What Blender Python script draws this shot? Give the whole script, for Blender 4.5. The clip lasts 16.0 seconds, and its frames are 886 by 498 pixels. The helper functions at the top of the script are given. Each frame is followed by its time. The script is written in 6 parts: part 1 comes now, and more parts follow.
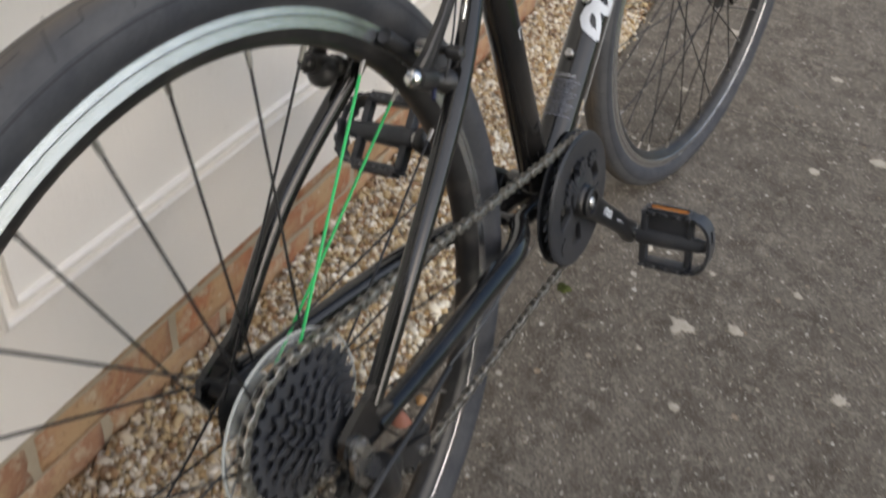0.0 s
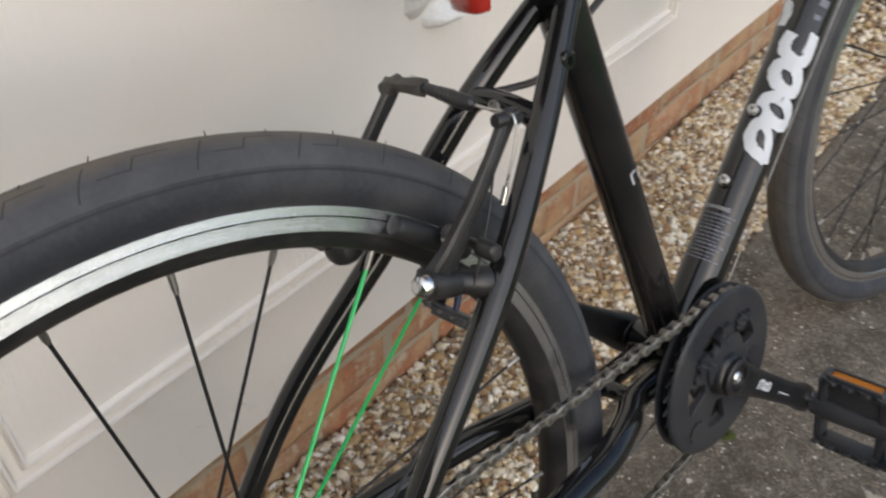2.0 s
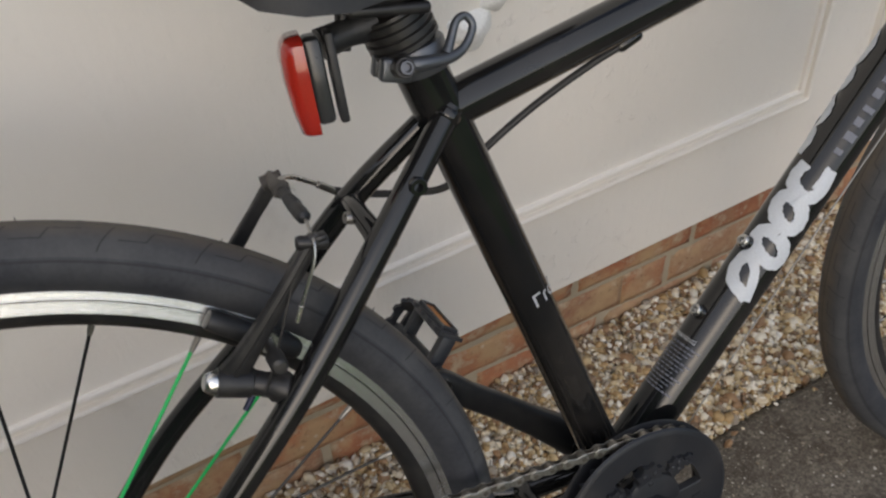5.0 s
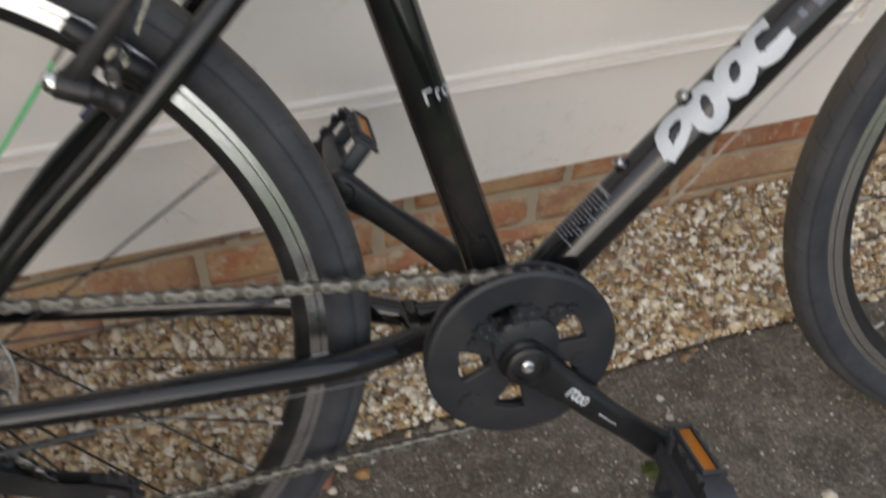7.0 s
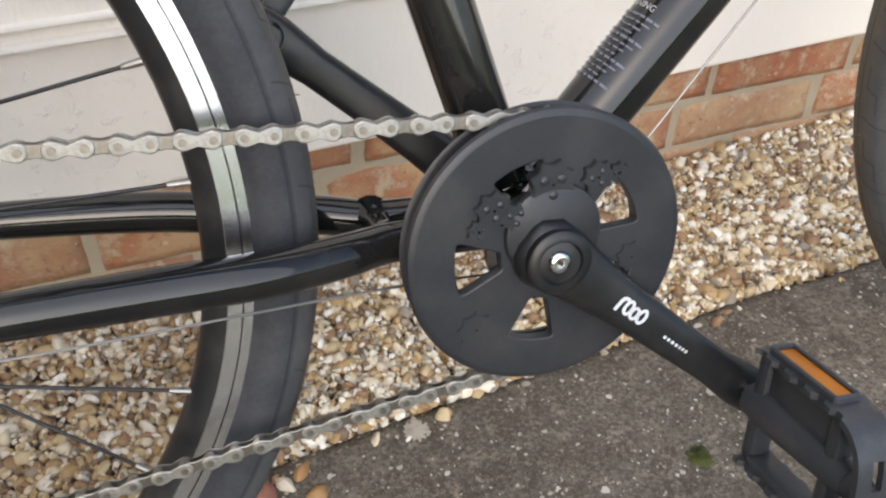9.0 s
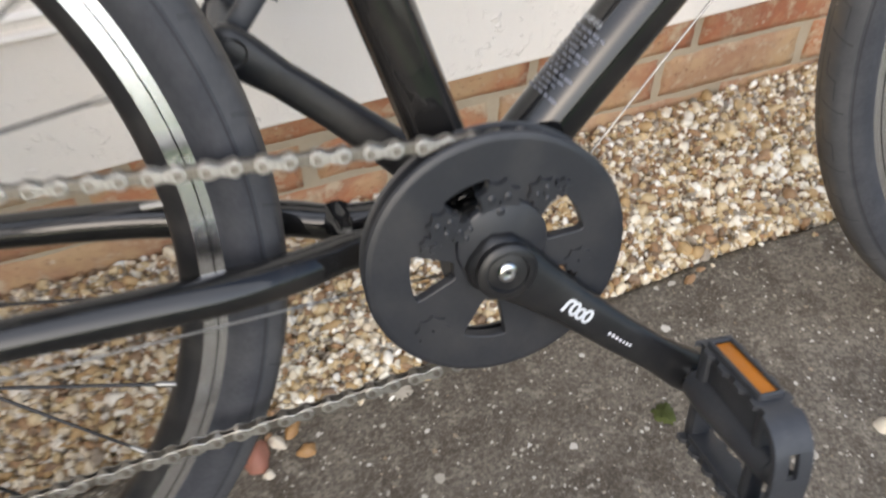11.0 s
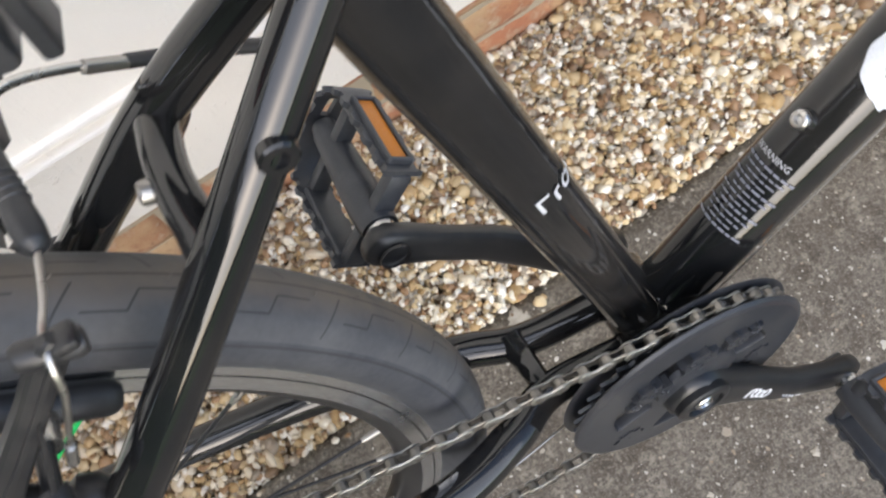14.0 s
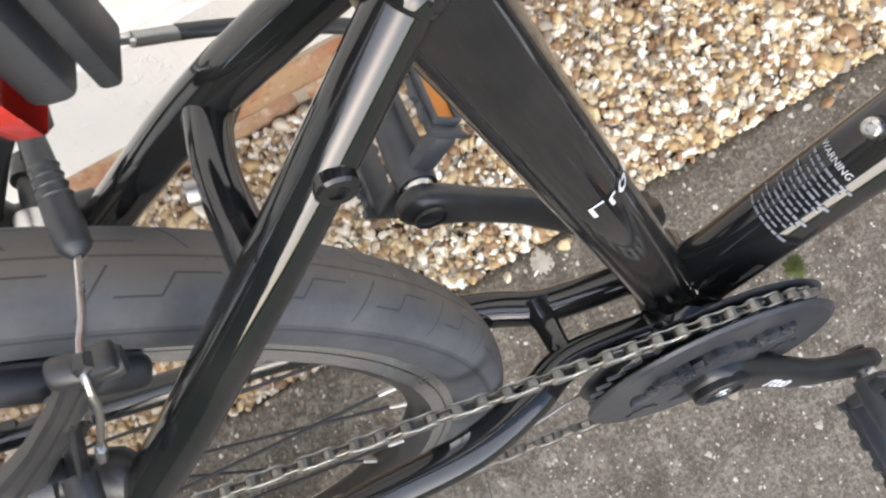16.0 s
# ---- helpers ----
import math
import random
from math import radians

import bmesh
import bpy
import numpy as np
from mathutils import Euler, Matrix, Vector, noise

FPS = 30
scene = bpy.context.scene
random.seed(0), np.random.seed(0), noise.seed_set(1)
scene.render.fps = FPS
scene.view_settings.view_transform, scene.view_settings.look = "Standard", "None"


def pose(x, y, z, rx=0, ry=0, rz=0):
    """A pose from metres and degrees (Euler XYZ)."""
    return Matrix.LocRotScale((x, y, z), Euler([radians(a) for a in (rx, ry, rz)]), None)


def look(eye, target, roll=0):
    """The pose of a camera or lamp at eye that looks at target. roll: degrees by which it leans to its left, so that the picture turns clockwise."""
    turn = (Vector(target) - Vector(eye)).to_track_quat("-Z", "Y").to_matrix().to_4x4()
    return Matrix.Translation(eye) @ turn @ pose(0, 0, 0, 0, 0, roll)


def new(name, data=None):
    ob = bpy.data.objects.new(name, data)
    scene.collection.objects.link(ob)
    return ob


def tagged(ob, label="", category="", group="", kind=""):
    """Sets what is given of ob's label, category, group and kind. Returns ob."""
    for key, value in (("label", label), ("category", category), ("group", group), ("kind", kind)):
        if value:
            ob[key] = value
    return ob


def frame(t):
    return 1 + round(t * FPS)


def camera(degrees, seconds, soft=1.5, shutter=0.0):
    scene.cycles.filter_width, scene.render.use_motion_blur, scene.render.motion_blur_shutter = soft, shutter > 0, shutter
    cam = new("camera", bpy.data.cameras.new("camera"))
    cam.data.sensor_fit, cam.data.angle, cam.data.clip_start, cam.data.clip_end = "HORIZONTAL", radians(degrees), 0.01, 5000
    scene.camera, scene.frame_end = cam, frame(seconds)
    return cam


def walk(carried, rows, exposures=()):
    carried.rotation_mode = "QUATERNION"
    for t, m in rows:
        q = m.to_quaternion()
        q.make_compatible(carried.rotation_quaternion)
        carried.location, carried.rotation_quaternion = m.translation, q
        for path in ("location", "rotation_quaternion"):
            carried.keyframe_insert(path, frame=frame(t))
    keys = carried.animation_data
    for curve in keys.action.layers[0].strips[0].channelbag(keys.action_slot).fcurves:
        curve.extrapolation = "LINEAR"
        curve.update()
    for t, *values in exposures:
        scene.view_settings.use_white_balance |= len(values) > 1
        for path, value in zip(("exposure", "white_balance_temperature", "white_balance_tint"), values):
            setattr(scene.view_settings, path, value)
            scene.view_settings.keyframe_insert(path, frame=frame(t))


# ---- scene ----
cam = camera(55.31, 16.0, soft=2.2, shutter=0.5)
PATH = [
    (0, (0.0471, -0.5292, 0.8124), (0.7387, -0.2304, 0.1548), 9.41),
    (0.5, (0.1313, -0.5264, 0.8168), (0.8205, -0.1633, 0.1897), 5.75),
    (1, (0.1859, -0.5298, 0.8134), (0.8520, -0.1235, 0.1878), 4.01),
    (1.5, (0.2355, -0.5158, 0.8058), (0.8476, -0.0596, 0.1598), 2.00),
    (2, (0.2867, -0.5136, 0.8208), (0.8179, 0.0045, 0.1504), -0.25),
    (2.5, (0.3200, -0.5258, 0.8361), (0.7759, 0.0385, 0.1478), -1.99),
    (3, (0.3545, -0.5545, 0.8681), (0.7883, 0.0332, 0.1851), -1.18),
    (3.5, (0.3854, -0.5581, 0.8930), (0.8200, 0.0445, 0.2237), -0.43),
    (3.7, (0.4027, -0.5612, 0.9025), (0.8308, 0.0482, 0.2351), -0.52),
    (5.8, (0.5487, -0.6568, 0.8575), (0.7512, 0.0651, 0.1958), -5.53),
    (6, (0.5587, -0.6653, 0.8695), (0.7428, 0.0633, 0.2097), -4.98),
    (6.5, (0.5725, -0.7133, 0.8481), (0.7313, 0.0024, 0.1679), -2.03),
    (7, (0.6164, -0.7203, 0.7860), (0.7865, -0.0451, 0.0682), 0.32),
    (7.5, (0.6336, -0.6803, 0.6864), (0.8302, -0.0387, -0.0550), 0.98),
    (8, (0.6382, -0.6464, 0.6031), (0.8941, 0.0146, -0.1023), 3.05),
    (8.5, (0.6192, -0.6528, 0.5597), (0.8844, 0.0554, -0.0946), 0.93),
    (8.7, (0.6104, -0.6514, 0.5526), (0.8660, 0.0663, -0.0951), 0.39),
    (10.8, (0.6283, -0.6468, 0.5601), (0.8824, 0.0428, -0.1180), 0.48),
    (11, (0.6454, -0.6462, 0.6132), (0.8561, 0.0046, -0.1162), -1.39),
    (11.5, (0.6743, -0.6339, 0.7673), (0.7873, -0.0245, -0.0175), -7.74),
    (12, (0.6679, -0.6151, 0.8132), (0.7515, -0.0159, 0.0169), -9.01),
    (12.5, (0.6325, -0.5359, 0.8177), (0.7470, -0.0464, -0.0468), -10.86),
    (13, (0.6017, -0.4521, 0.7992), (0.7401, -0.0663, -0.1129), -10.29),
    (13.5, (0.6061, -0.4060, 0.7883), (0.7516, -0.0960, -0.1513), -8.81),
    (14, (0.6537, -0.3599, 0.7689), (0.7209, -0.0938, -0.1927), -16.74),
    (14.5, (0.6813, -0.3284, 0.7707), (0.6824, -0.1457, -0.2125), -26.89),
    (15, (0.6746, -0.3109, 0.7638), (0.6440, -0.1697, -0.2257), -36.37),
    (15.5, (0.6717, -0.3058, 0.7559), (0.6396, -0.1894, -0.2367), -38.27),
    (16, (0.6620, -0.3196, 0.7671), (0.6553, -0.1584, -0.2198), -26.85),
]
EXPOSURES = [(0.0, 0.4, 6500, 10), (1.5, 0.39, 6500, 10), (3.0, 0.0, 6500, 10), (3.5, -0.05, 6500, 10), (6.0, -0.21, 6500, 10), (7.0, 0.0, 6500, 10), (8.0, 0.8, 6420, 10), (8.7, 0.85, 6400, 10), (11.0, 0.9, 6400, 10), (12.0, 0.95, 6400, 10), (12.5, 0.83, 6400, 10), (13.5, 1.06, 6250, 10), (15.0, 1.5, 6250, 10), (16.0, 1.58, 6250, 10)]
walk(cam, [(t, look(eye, target, roll)) for t, eye, target, roll in PATH], EXPOSURES)

# ---- world and light: a bright overcast day ----
SUN_AZ, SUN_EL = 205.0, 30.0
world = bpy.data.worlds.new("overcast_sky")
scene.world = world
world.use_nodes = True
wn = world.node_tree.nodes
sky = wn.new("ShaderNodeTexSky")
sky.sky_type, sky.sun_disc = "NISHITA", False
sky.sun_elevation, sky.sun_rotation = radians(SUN_EL), radians(SUN_AZ)
sky.air_density, sky.dust_density, sky.ozone_density = 1.0, 2.0, 1.4
world.node_tree.links.new(sky.outputs[0], wn["Background"].inputs[0])
wn["Background"].inputs[1].default_value = 0.14
sun_data = bpy.data.lights.new("sun", "SUN")
sun_data.energy, sun_data.angle, sun_data.color = 1.68, radians(120), (1.0, 0.968, 0.942)
sun = new("sun", sun_data)
a, e = radians(SUN_AZ), radians(SUN_EL)
sun.matrix_world = look((math.sin(a) * math.cos(e) * 5, math.cos(a) * math.cos(e) * 5, math.sin(e) * 5), (0, 0, 0))

# ---- materials ----


def material(name, base, rough=0.5, metal=0.0, coat=0.0, spec=0.5):
    m = bpy.data.materials.new(name)
    m.use_nodes = True
    p = m.node_tree.nodes["Principled BSDF"]
    p.inputs["Base Color"].default_value = (*base, 1)
    p.inputs["Roughness"].default_value = rough
    p.inputs["Metallic"].default_value = metal
    p.inputs["Coat Weight"].default_value = coat
    p.inputs["Coat Roughness"].default_value = 0.08
    p.inputs["Specular IOR Level"].default_value = spec
    return m, m.node_tree, p


def add(t, kind, **values):
    n = t.nodes.new(kind)
    for key, v in values.items():
        n.inputs[key.replace("_", " ")].default_value = v
    return n


def coords(t, which="Object"):
    return t.nodes.new("ShaderNodeTexCoord").outputs[which]


def noise_tex(t, vec, scale, detail=4.0, rough=0.6):
    n = add(t, "ShaderNodeTexNoise", Scale=scale, Detail=detail, Roughness=rough)
    t.links.new(vec, n.inputs["Vector"])
    return n.outputs["Fac"]


def ramp(t, fac, stops):
    r = t.nodes.new("ShaderNodeValToRGB")
    el = r.color_ramp.elements
    while len(el) < len(stops):
        el.new(0.5)
    for k, (pos, col) in zip(el, stops):
        k.position = pos
        k.color = (*col, 1) if len(col) == 3 else col
    t.links.new(fac, r.inputs[0])
    return r.outputs[0]


def mix(t, fac, a, b, blend="MIX"):
    m = t.nodes.new("ShaderNodeMix")
    m.data_type, m.blend_type = "RGBA", blend
    for sock, v in ((m.inputs[0], fac), (m.inputs[6], a), (m.inputs[7], b)):
        if isinstance(v, (int, float)):
            sock.default_value = v
        elif isinstance(v, tuple):
            sock.default_value = (*v, 1)
        else:
            t.links.new(v, sock)
    return m.outputs[2]


def math_node(t, op, a, b=None, c=None):
    m = t.nodes.new("ShaderNodeMath")
    m.operation = op
    for sock, v in zip(m.inputs, (a, b, c)):
        if v is None:
            continue
        if isinstance(v, (int, float)):
            sock.default_value = v
        else:
            t.links.new(v, sock)
    return m.outputs[0]


def bump(t, p, height, strength=0.3, distance=0.001, before=None):
    b = t.nodes.new("ShaderNodeBump")
    b.inputs["Strength"].default_value, b.inputs["Distance"].default_value = strength, distance
    t.links.new(height, b.inputs["Height"])
    if before is not None:
        t.links.new(before, b.inputs["Normal"])
    t.links.new(b.outputs[0], p.inputs["Normal"])
    return b.outputs[0]


def worn(name, base, rough, metal=0.0, coat=0.0, dust=0.0, dust_col=(0.22, 0.2, 0.17), scale=40.0, relief=0.15, spec=0.5):
    """A surface with fine grain, smudges that change its gloss and a little dust."""
    m, t, p = material(name, base, rough, metal, coat, spec)
    v = coords(t)
    big, fine = noise_tex(t, v, scale), noise_tex(t, v, scale * 14, 3)
    dark = tuple(c * 0.8 for c in base)
    col = mix(t, fine, dark, tuple(min(1, c * 1.2) for c in base))
    if dust:
        spots = ramp(t, big, [(0.45, (0, 0, 0)), (0.75, (1, 1, 1))])
        col = mix(t, math_node(t, "MULTIPLY", spots, dust), col, dust_col)
    t.links.new(col, p.inputs["Base Color"])
    t.links.new(math_node(t, "MULTIPLY_ADD", big, rough * 0.5, rough * 0.75), p.inputs["Roughness"])
    bump(t, p, fine, relief, 0.0004)
    return m


PAINT = worn("gloss_black_paint", (0.008, 0.0085, 0.0092), 0.07, coat=0.2, dust=0.11, dust_col=(0.17, 0.145, 0.12), scale=14, relief=0.012, spec=0.5)
BLACK_METAL = worn("satin_black_metal", (0.018, 0.018, 0.019), 0.38, dust=0.12, scale=60, relief=0.1)
PEDAL_PLASTIC = worn("grey_black_resin", (0.036, 0.039, 0.046), 0.42, dust=0.18, dust_col=(0.17, 0.17, 0.17), scale=40, relief=0.3)
BLACK_PLASTIC = worn("black_plastic", (0.022, 0.023, 0.025), 0.45, dust=0.1, scale=60, relief=0.2)
GUARD_PLASTIC = worn("grey_black_plastic", (0.023, 0.025, 0.030), 0.37, dust=0.1, scale=30, relief=0.25)
STEEL = worn("bare_steel", (0.55, 0.54, 0.52), 0.28, metal=1.0, dust=0.1, scale=120)
CHAIN_STEEL = worn("nickel_chain_steel", (0.44, 0.435, 0.41), 0.36, metal=1.0, dust=0.6, dust_col=(0.2, 0.17, 0.13), scale=260, relief=0.5)
CHAIN_DARK = worn("oily_chain_steel", (0.29, 0.27, 0.24), 0.38, metal=0.95, dust=0.4, dust_col=(0.07, 0.055, 0.04), scale=180)
DARK_STEEL = worn("dark_cassette_steel", (0.13, 0.137, 0.155), 0.42, metal=0.8, dust=0.2, scale=120)
SADDLE_COVER = worn("black_saddle_cover", (0.03, 0.031, 0.034), 0.55, dust=0.12, scale=25, relief=0.5)
WHITE_DECAL = worn("white_decal", (0.62, 0.65, 0.69), 0.4, scale=60, relief=0.02)
GREY_DECAL = worn("pale_print", (0.165, 0.175, 0.21), 0.5, scale=60, relief=0.02)
GREEN_SPOKE = worn("green_painted_steel", (0.015, 0.5, 0.12), 0.35, coat=0.3, scale=60, relief=0.02)
SPOKE_BLACK = worn("black_spoke_steel", (0.03, 0.03, 0.032), 0.35, metal=0.6, scale=60, relief=0.02)
AMBER = worn("amber_reflector", (0.46, 0.15, 0.003), 0.35, coat=0.05, scale=200, relief=0.3)
RED_LENS = worn("red_lens", (0.42, 0.025, 0.015), 0.18, coat=0.8, scale=90, relief=0.15)
CLEAR_LENS = worn("dark_lens_body", (0.035, 0.036, 0.038), 0.3, coat=0.4, scale=90)
SILVER = worn("polished_aluminium", (0.75, 0.75, 0.74), 0.2, metal=1.0, scale=100)


def make_rim_metal():
    m, t, p = material("machined_rim", (0.78, 0.79, 0.80), 0.2, 1.0)
    v = coords(t)
    sep = t.nodes.new("ShaderNodeSeparateXYZ")
    t.links.new(v, sep.inputs[0])
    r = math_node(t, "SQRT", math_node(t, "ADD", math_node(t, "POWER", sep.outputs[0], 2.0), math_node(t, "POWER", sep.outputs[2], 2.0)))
    scratch = math_node(t, "MULTIPLY", r, 5200.0)
    lines = add(t, "ShaderNodeTexNoise", Scale=1.0, Detail=3.0)
    lines.noise_dimensions = "1D"
    t.links.new(scratch, lines.inputs["W"])
    smut = noise_tex(t, v, 30)
    col = mix(t, ramp(t, smut, [(0.5, (0, 0, 0)), (0.8, (0.5, 0.5, 0.5))]), (0.86, 0.875, 0.89), (0.52, 0.52, 0.51))
    col = mix(t, ramp(t, lines.outputs["Fac"], [(0.42, (0.45, 0.45, 0.45)), (0.56, (0, 0, 0))]), col, (0.50, 0.50, 0.51))
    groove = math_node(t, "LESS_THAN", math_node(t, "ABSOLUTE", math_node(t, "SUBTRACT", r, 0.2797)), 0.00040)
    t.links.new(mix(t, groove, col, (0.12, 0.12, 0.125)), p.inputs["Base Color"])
    t.links.new(math_node(t, "MULTIPLY_ADD", smut, 0.16, 0.16), p.inputs["Roughness"])
    bump(t, p, lines.outputs["Fac"], 0.25, 0.0003)
    return m


def make_tyre_rubber():
    m, t, p = material("tyre_rubber", (0.03, 0.031, 0.034), 0.7)
    v = coords(t)
    sep = t.nodes.new("ShaderNodeSeparateXYZ")
    t.links.new(v, sep.inputs[0])
    x, y, z = sep.outputs
    big, fine = noise_tex(t, v, 25), noise_tex(t, v, 400, 3)
    rad = math_node(t, "SQRT", math_node(t, "ADD", math_node(t, "POWER", x, 2.0), math_node(t, "POWER", z, 2.0)))
    side = math_node(t, "ABSOLUTE", y)
    turn = math_node(t, "MULTIPLY", math_node(t, "ARCTAN2", z, x), -38 / math.tau)
    # long cuts and hooked ones in turn, half a pitch along on the other shoulder
    half = math_node(t, "MULTIPLY", math_node(t, "GREATER_THAN", y, 0.0), 0.5)
    u = math_node(t, "FRACT", math_node(t, "ADD", math_node(t, "ADD", turn, half), math_node(t, "MULTIPLY", side, 13.0)))

    def line(value, at, wide):
        return math_node(t, "LESS_THAN", math_node(t, "ABSOLUTE", math_node(t, "SUBTRACT", value, at)), wide)

    def between(value, low, high):
        return math_node(t, "MULTIPLY", math_node(t, "GREATER_THAN", value, low), math_node(t, "LESS_THAN", value, high))

    cuts = [math_node(t, "MULTIPLY", line(u, 0.20, 0.010), between(side, 0.0030, 0.0165)),
            math_node(t, "MULTIPLY", line(side, 0.0120, 0.00034), between(u, 0.34, 0.62)),
            math_node(t, "MULTIPLY", line(u, 0.62, 0.010), between(side, 0.0055, 0.0123)),
            math_node(t, "MULTIPLY", line(side, 0.0056, 0.00034), between(u, 0.62, 0.92))]
    sipe = cuts[0]
    for other in cuts[1:]:
        sipe = math_node(t, "MAXIMUM", sipe, other)
    tread = math_node(t, "GREATER_THAN", rad, 0.3065)
    groove = math_node(t, "MULTIPLY", sipe, tread)
    ring = math_node(t, "LESS_THAN", math_node(t, "ABSOLUTE", math_node(t, "SUBTRACT", rad, 0.3045)), 0.0006)
    cut = math_node(t, "MAXIMUM", groove, ring)
    dusty = ramp(t, big, [(0.4, (0, 0, 0)), (0.75, (1, 1, 1))])
    worn_top = math_node(t, "MULTIPLY", tread, 0.17)
    dust = math_node(t, "ADD", math_node(t, "MULTIPLY", dusty, 0.24), worn_top)
    base = mix(t, fine, (0.019, 0.021, 0.027), (0.038, 0.041, 0.050))
    col = mix(t, dust, base, (0.17, 0.168, 0.162))
    crest = math_node(t, "MULTIPLY", ramp(t, math_node(t, "MULTIPLY", side, 60.0), [(0.15, (1, 1, 1)), (0.75, (0, 0, 0))]), math_node(t, "MULTIPLY", tread, ramp(t, noise_tex(t, v, 38, 6, 0.7), [(0.34, (0.35, 0.35, 0.35)), (0.64, (0.95, 0.95, 0.95))])))
    col = mix(t, crest, col, (0.125, 0.102, 0.078))
    seam = math_node(t, "LESS_THAN", side, 0.00045)
    col = mix(t, math_node(t, "MULTIPLY", seam, 0.6), col, (0.02, 0.018, 0.016))
    t.links.new(mix(t, math_node(t, "MULTIPLY", cut, 0.65), col, (0.012, 0.012, 0.014)), p.inputs["Base Color"])
    h = math_node(t, "SUBTRACT", math_node(t, "MULTIPLY", fine, 0.12), cut)
    bump(t, p, h, 0.45, 0.0008)
    return m


def make_wall_paint():
    m, t, p = material("cream_masonry_paint", (0.72, 0.68, 0.61), 0.55)
    v = coords(t)
    big, mid, fine = noise_tex(t, v, 1.6, 5), noise_tex(t, v, 14, 5), noise_tex(t, v, 120, 4)
    col = mix(t, big, (0.855, 0.805, 0.735), (0.90, 0.86, 0.795))
    stain = ramp(t, mid, [(0.62, (0, 0, 0)), (0.78, (0.5, 0.5, 0.5))])
    t.links.new(mix(t, stain, col, (0.70, 0.655, 0.58)), p.inputs["Base Color"])
    # brush strokes and runs in the old paint, drawn out downwards
    stretch = t.nodes.new("ShaderNodeVectorMath")
    stretch.operation = "MULTIPLY"
    t.links.new(v, stretch.inputs[0])
    stretch.inputs[1].default_value = (1.0, 1.0, 0.16)
    runs = noise_tex(t, stretch.outputs[0], 45, 4, 0.6)
    lumps = noise_tex(t, v, 38, 3, 0.5)
    first = bump(t, p, mid, 0.45, 0.006)
    second = bump(t, p, runs, 0.35, 0.004, first)
    third = bump(t, p, lumps, 0.25, 0.003, second)
    # scattered dabs of thicker plaster
    dabs = ramp(t, noise_tex(t, v, 60, 5, 0.65), [(0.56, (0, 0, 0)), (0.64, (1, 1, 1))])
    where = ramp(t, noise_tex(t, v, 3.5, 3), [(0.48, (0, 0, 0)), (0.62, (1, 1, 1))])
    fourth = bump(t, p, math_node(t, "MULTIPLY", dabs, where), 0.5, 0.0022, third)
    bump(t, p, fine, 0.3, 0.0012, fourth)
    return m


def flecks(t, v, scale, share, size):
    """Scattered round flecks of uneven size: 1 inside one."""
    cells = add(t, "ShaderNodeTexVoronoi", Scale=scale)
    t.links.new(v, cells.inputs["Vector"])
    sep = t.nodes.new("ShaderNodeSeparateColor")
    t.links.new(cells.outputs["Color"], sep.inputs[0])
    reach = math_node(t, "MULTIPLY", math_node(t, "SUBTRACT", sep.outputs[0], 1 - share), size / share)
    inside = math_node(t, "LESS_THAN", cells.outputs["Distance"], reach)
    return inside, sep.outputs[1]


def make_brick():
    m, t, p = material("red_brick", (0.36, 0.16, 0.09), 0.85)
    v = coords(t)
    info = t.nodes.new("ShaderNodeObjectInfo")
    shift = t.nodes.new("ShaderNodeVectorMath")
    shift.operation = "ADD"
    t.links.new(v, shift.inputs[0])
    t.links.new(info.outputs["Location"], shift.inputs[1])
    big, fine = noise_tex(t, shift.outputs[0], 22, 5), noise_tex(t, shift.outputs[0], 160, 4)
    base = ramp(t, info.outputs["Random"], [(0.0, (0.34, 0.125, 0.062)), (0.3, (0.42, 0.185, 0.09)), (0.55, (0.30, 0.155, 0.09)), (0.8, (0.40, 0.24, 0.135)), (1.0, (0.42, 0.27, 0.16))])
    col = mix(t, ramp(t, big, [(0.45, (0, 0, 0)), (0.7, (1, 1, 1))]), base, (0.42, 0.29, 0.17))
    kiln = noise_tex(t, shift.outputs[0], 15, 5, 0.6)
    col = mix(t, ramp(t, kiln, [(0.48, (0, 0, 0)), (0.62, (0.5, 0.5, 0.5))]), col, (0.26, 0.105, 0.06))
    col = mix(t, ramp(t, kiln, [(0.40, (0.75, 0.75, 0.75)), (0.51, (0, 0, 0))]), col, (0.45, 0.31, 0.17))
    col = mix(t, ramp(t, fine, [(0.58, (0, 0, 0)), (0.72, (0.8, 0.8, 0.8))]), col, (0.2, 0.1, 0.06))
    inside, tint = flecks(t, shift.outputs[0], 110.0, 0.16, 0.34)
    col = mix(t, math_node(t, "MULTIPLY", inside, 0.55), col, (0.55, 0.46, 0.36))
    lime = ramp(t, noise_tex(t, shift.outputs[0], 30, 7, 0.72), [(0.52, (0, 0, 0)), (0.64, (0.8, 0.8, 0.8))])
    t.links.new(mix(t, lime, col, (0.50, 0.41, 0.28)), p.inputs["Base Color"])
    first = bump(t, p, big, 0.5, 0.004)
    bump(t, p, fine, 0.6, 0.0015, first)
    return m


def make_mortar():
    m, t, p = material("sandy_mortar", (0.42, 0.37, 0.28), 0.9)
    v = coords(t)
    big, fine = noise_tex(t, v, 18, 5), noise_tex(t, v, 220, 4)
    col = mix(t, big, (0.33, 0.275, 0.195), (0.49, 0.42, 0.31))
    t.links.new(mix(t, math_node(t, "MULTIPLY", fine, 0.5), col, (0.3, 0.24, 0.17)), p.inputs["Base Color"])
    first = bump(t, p, big, 0.5, 0.004)
    bump(t, p, fine, 0.6, 0.001, first)
    return m


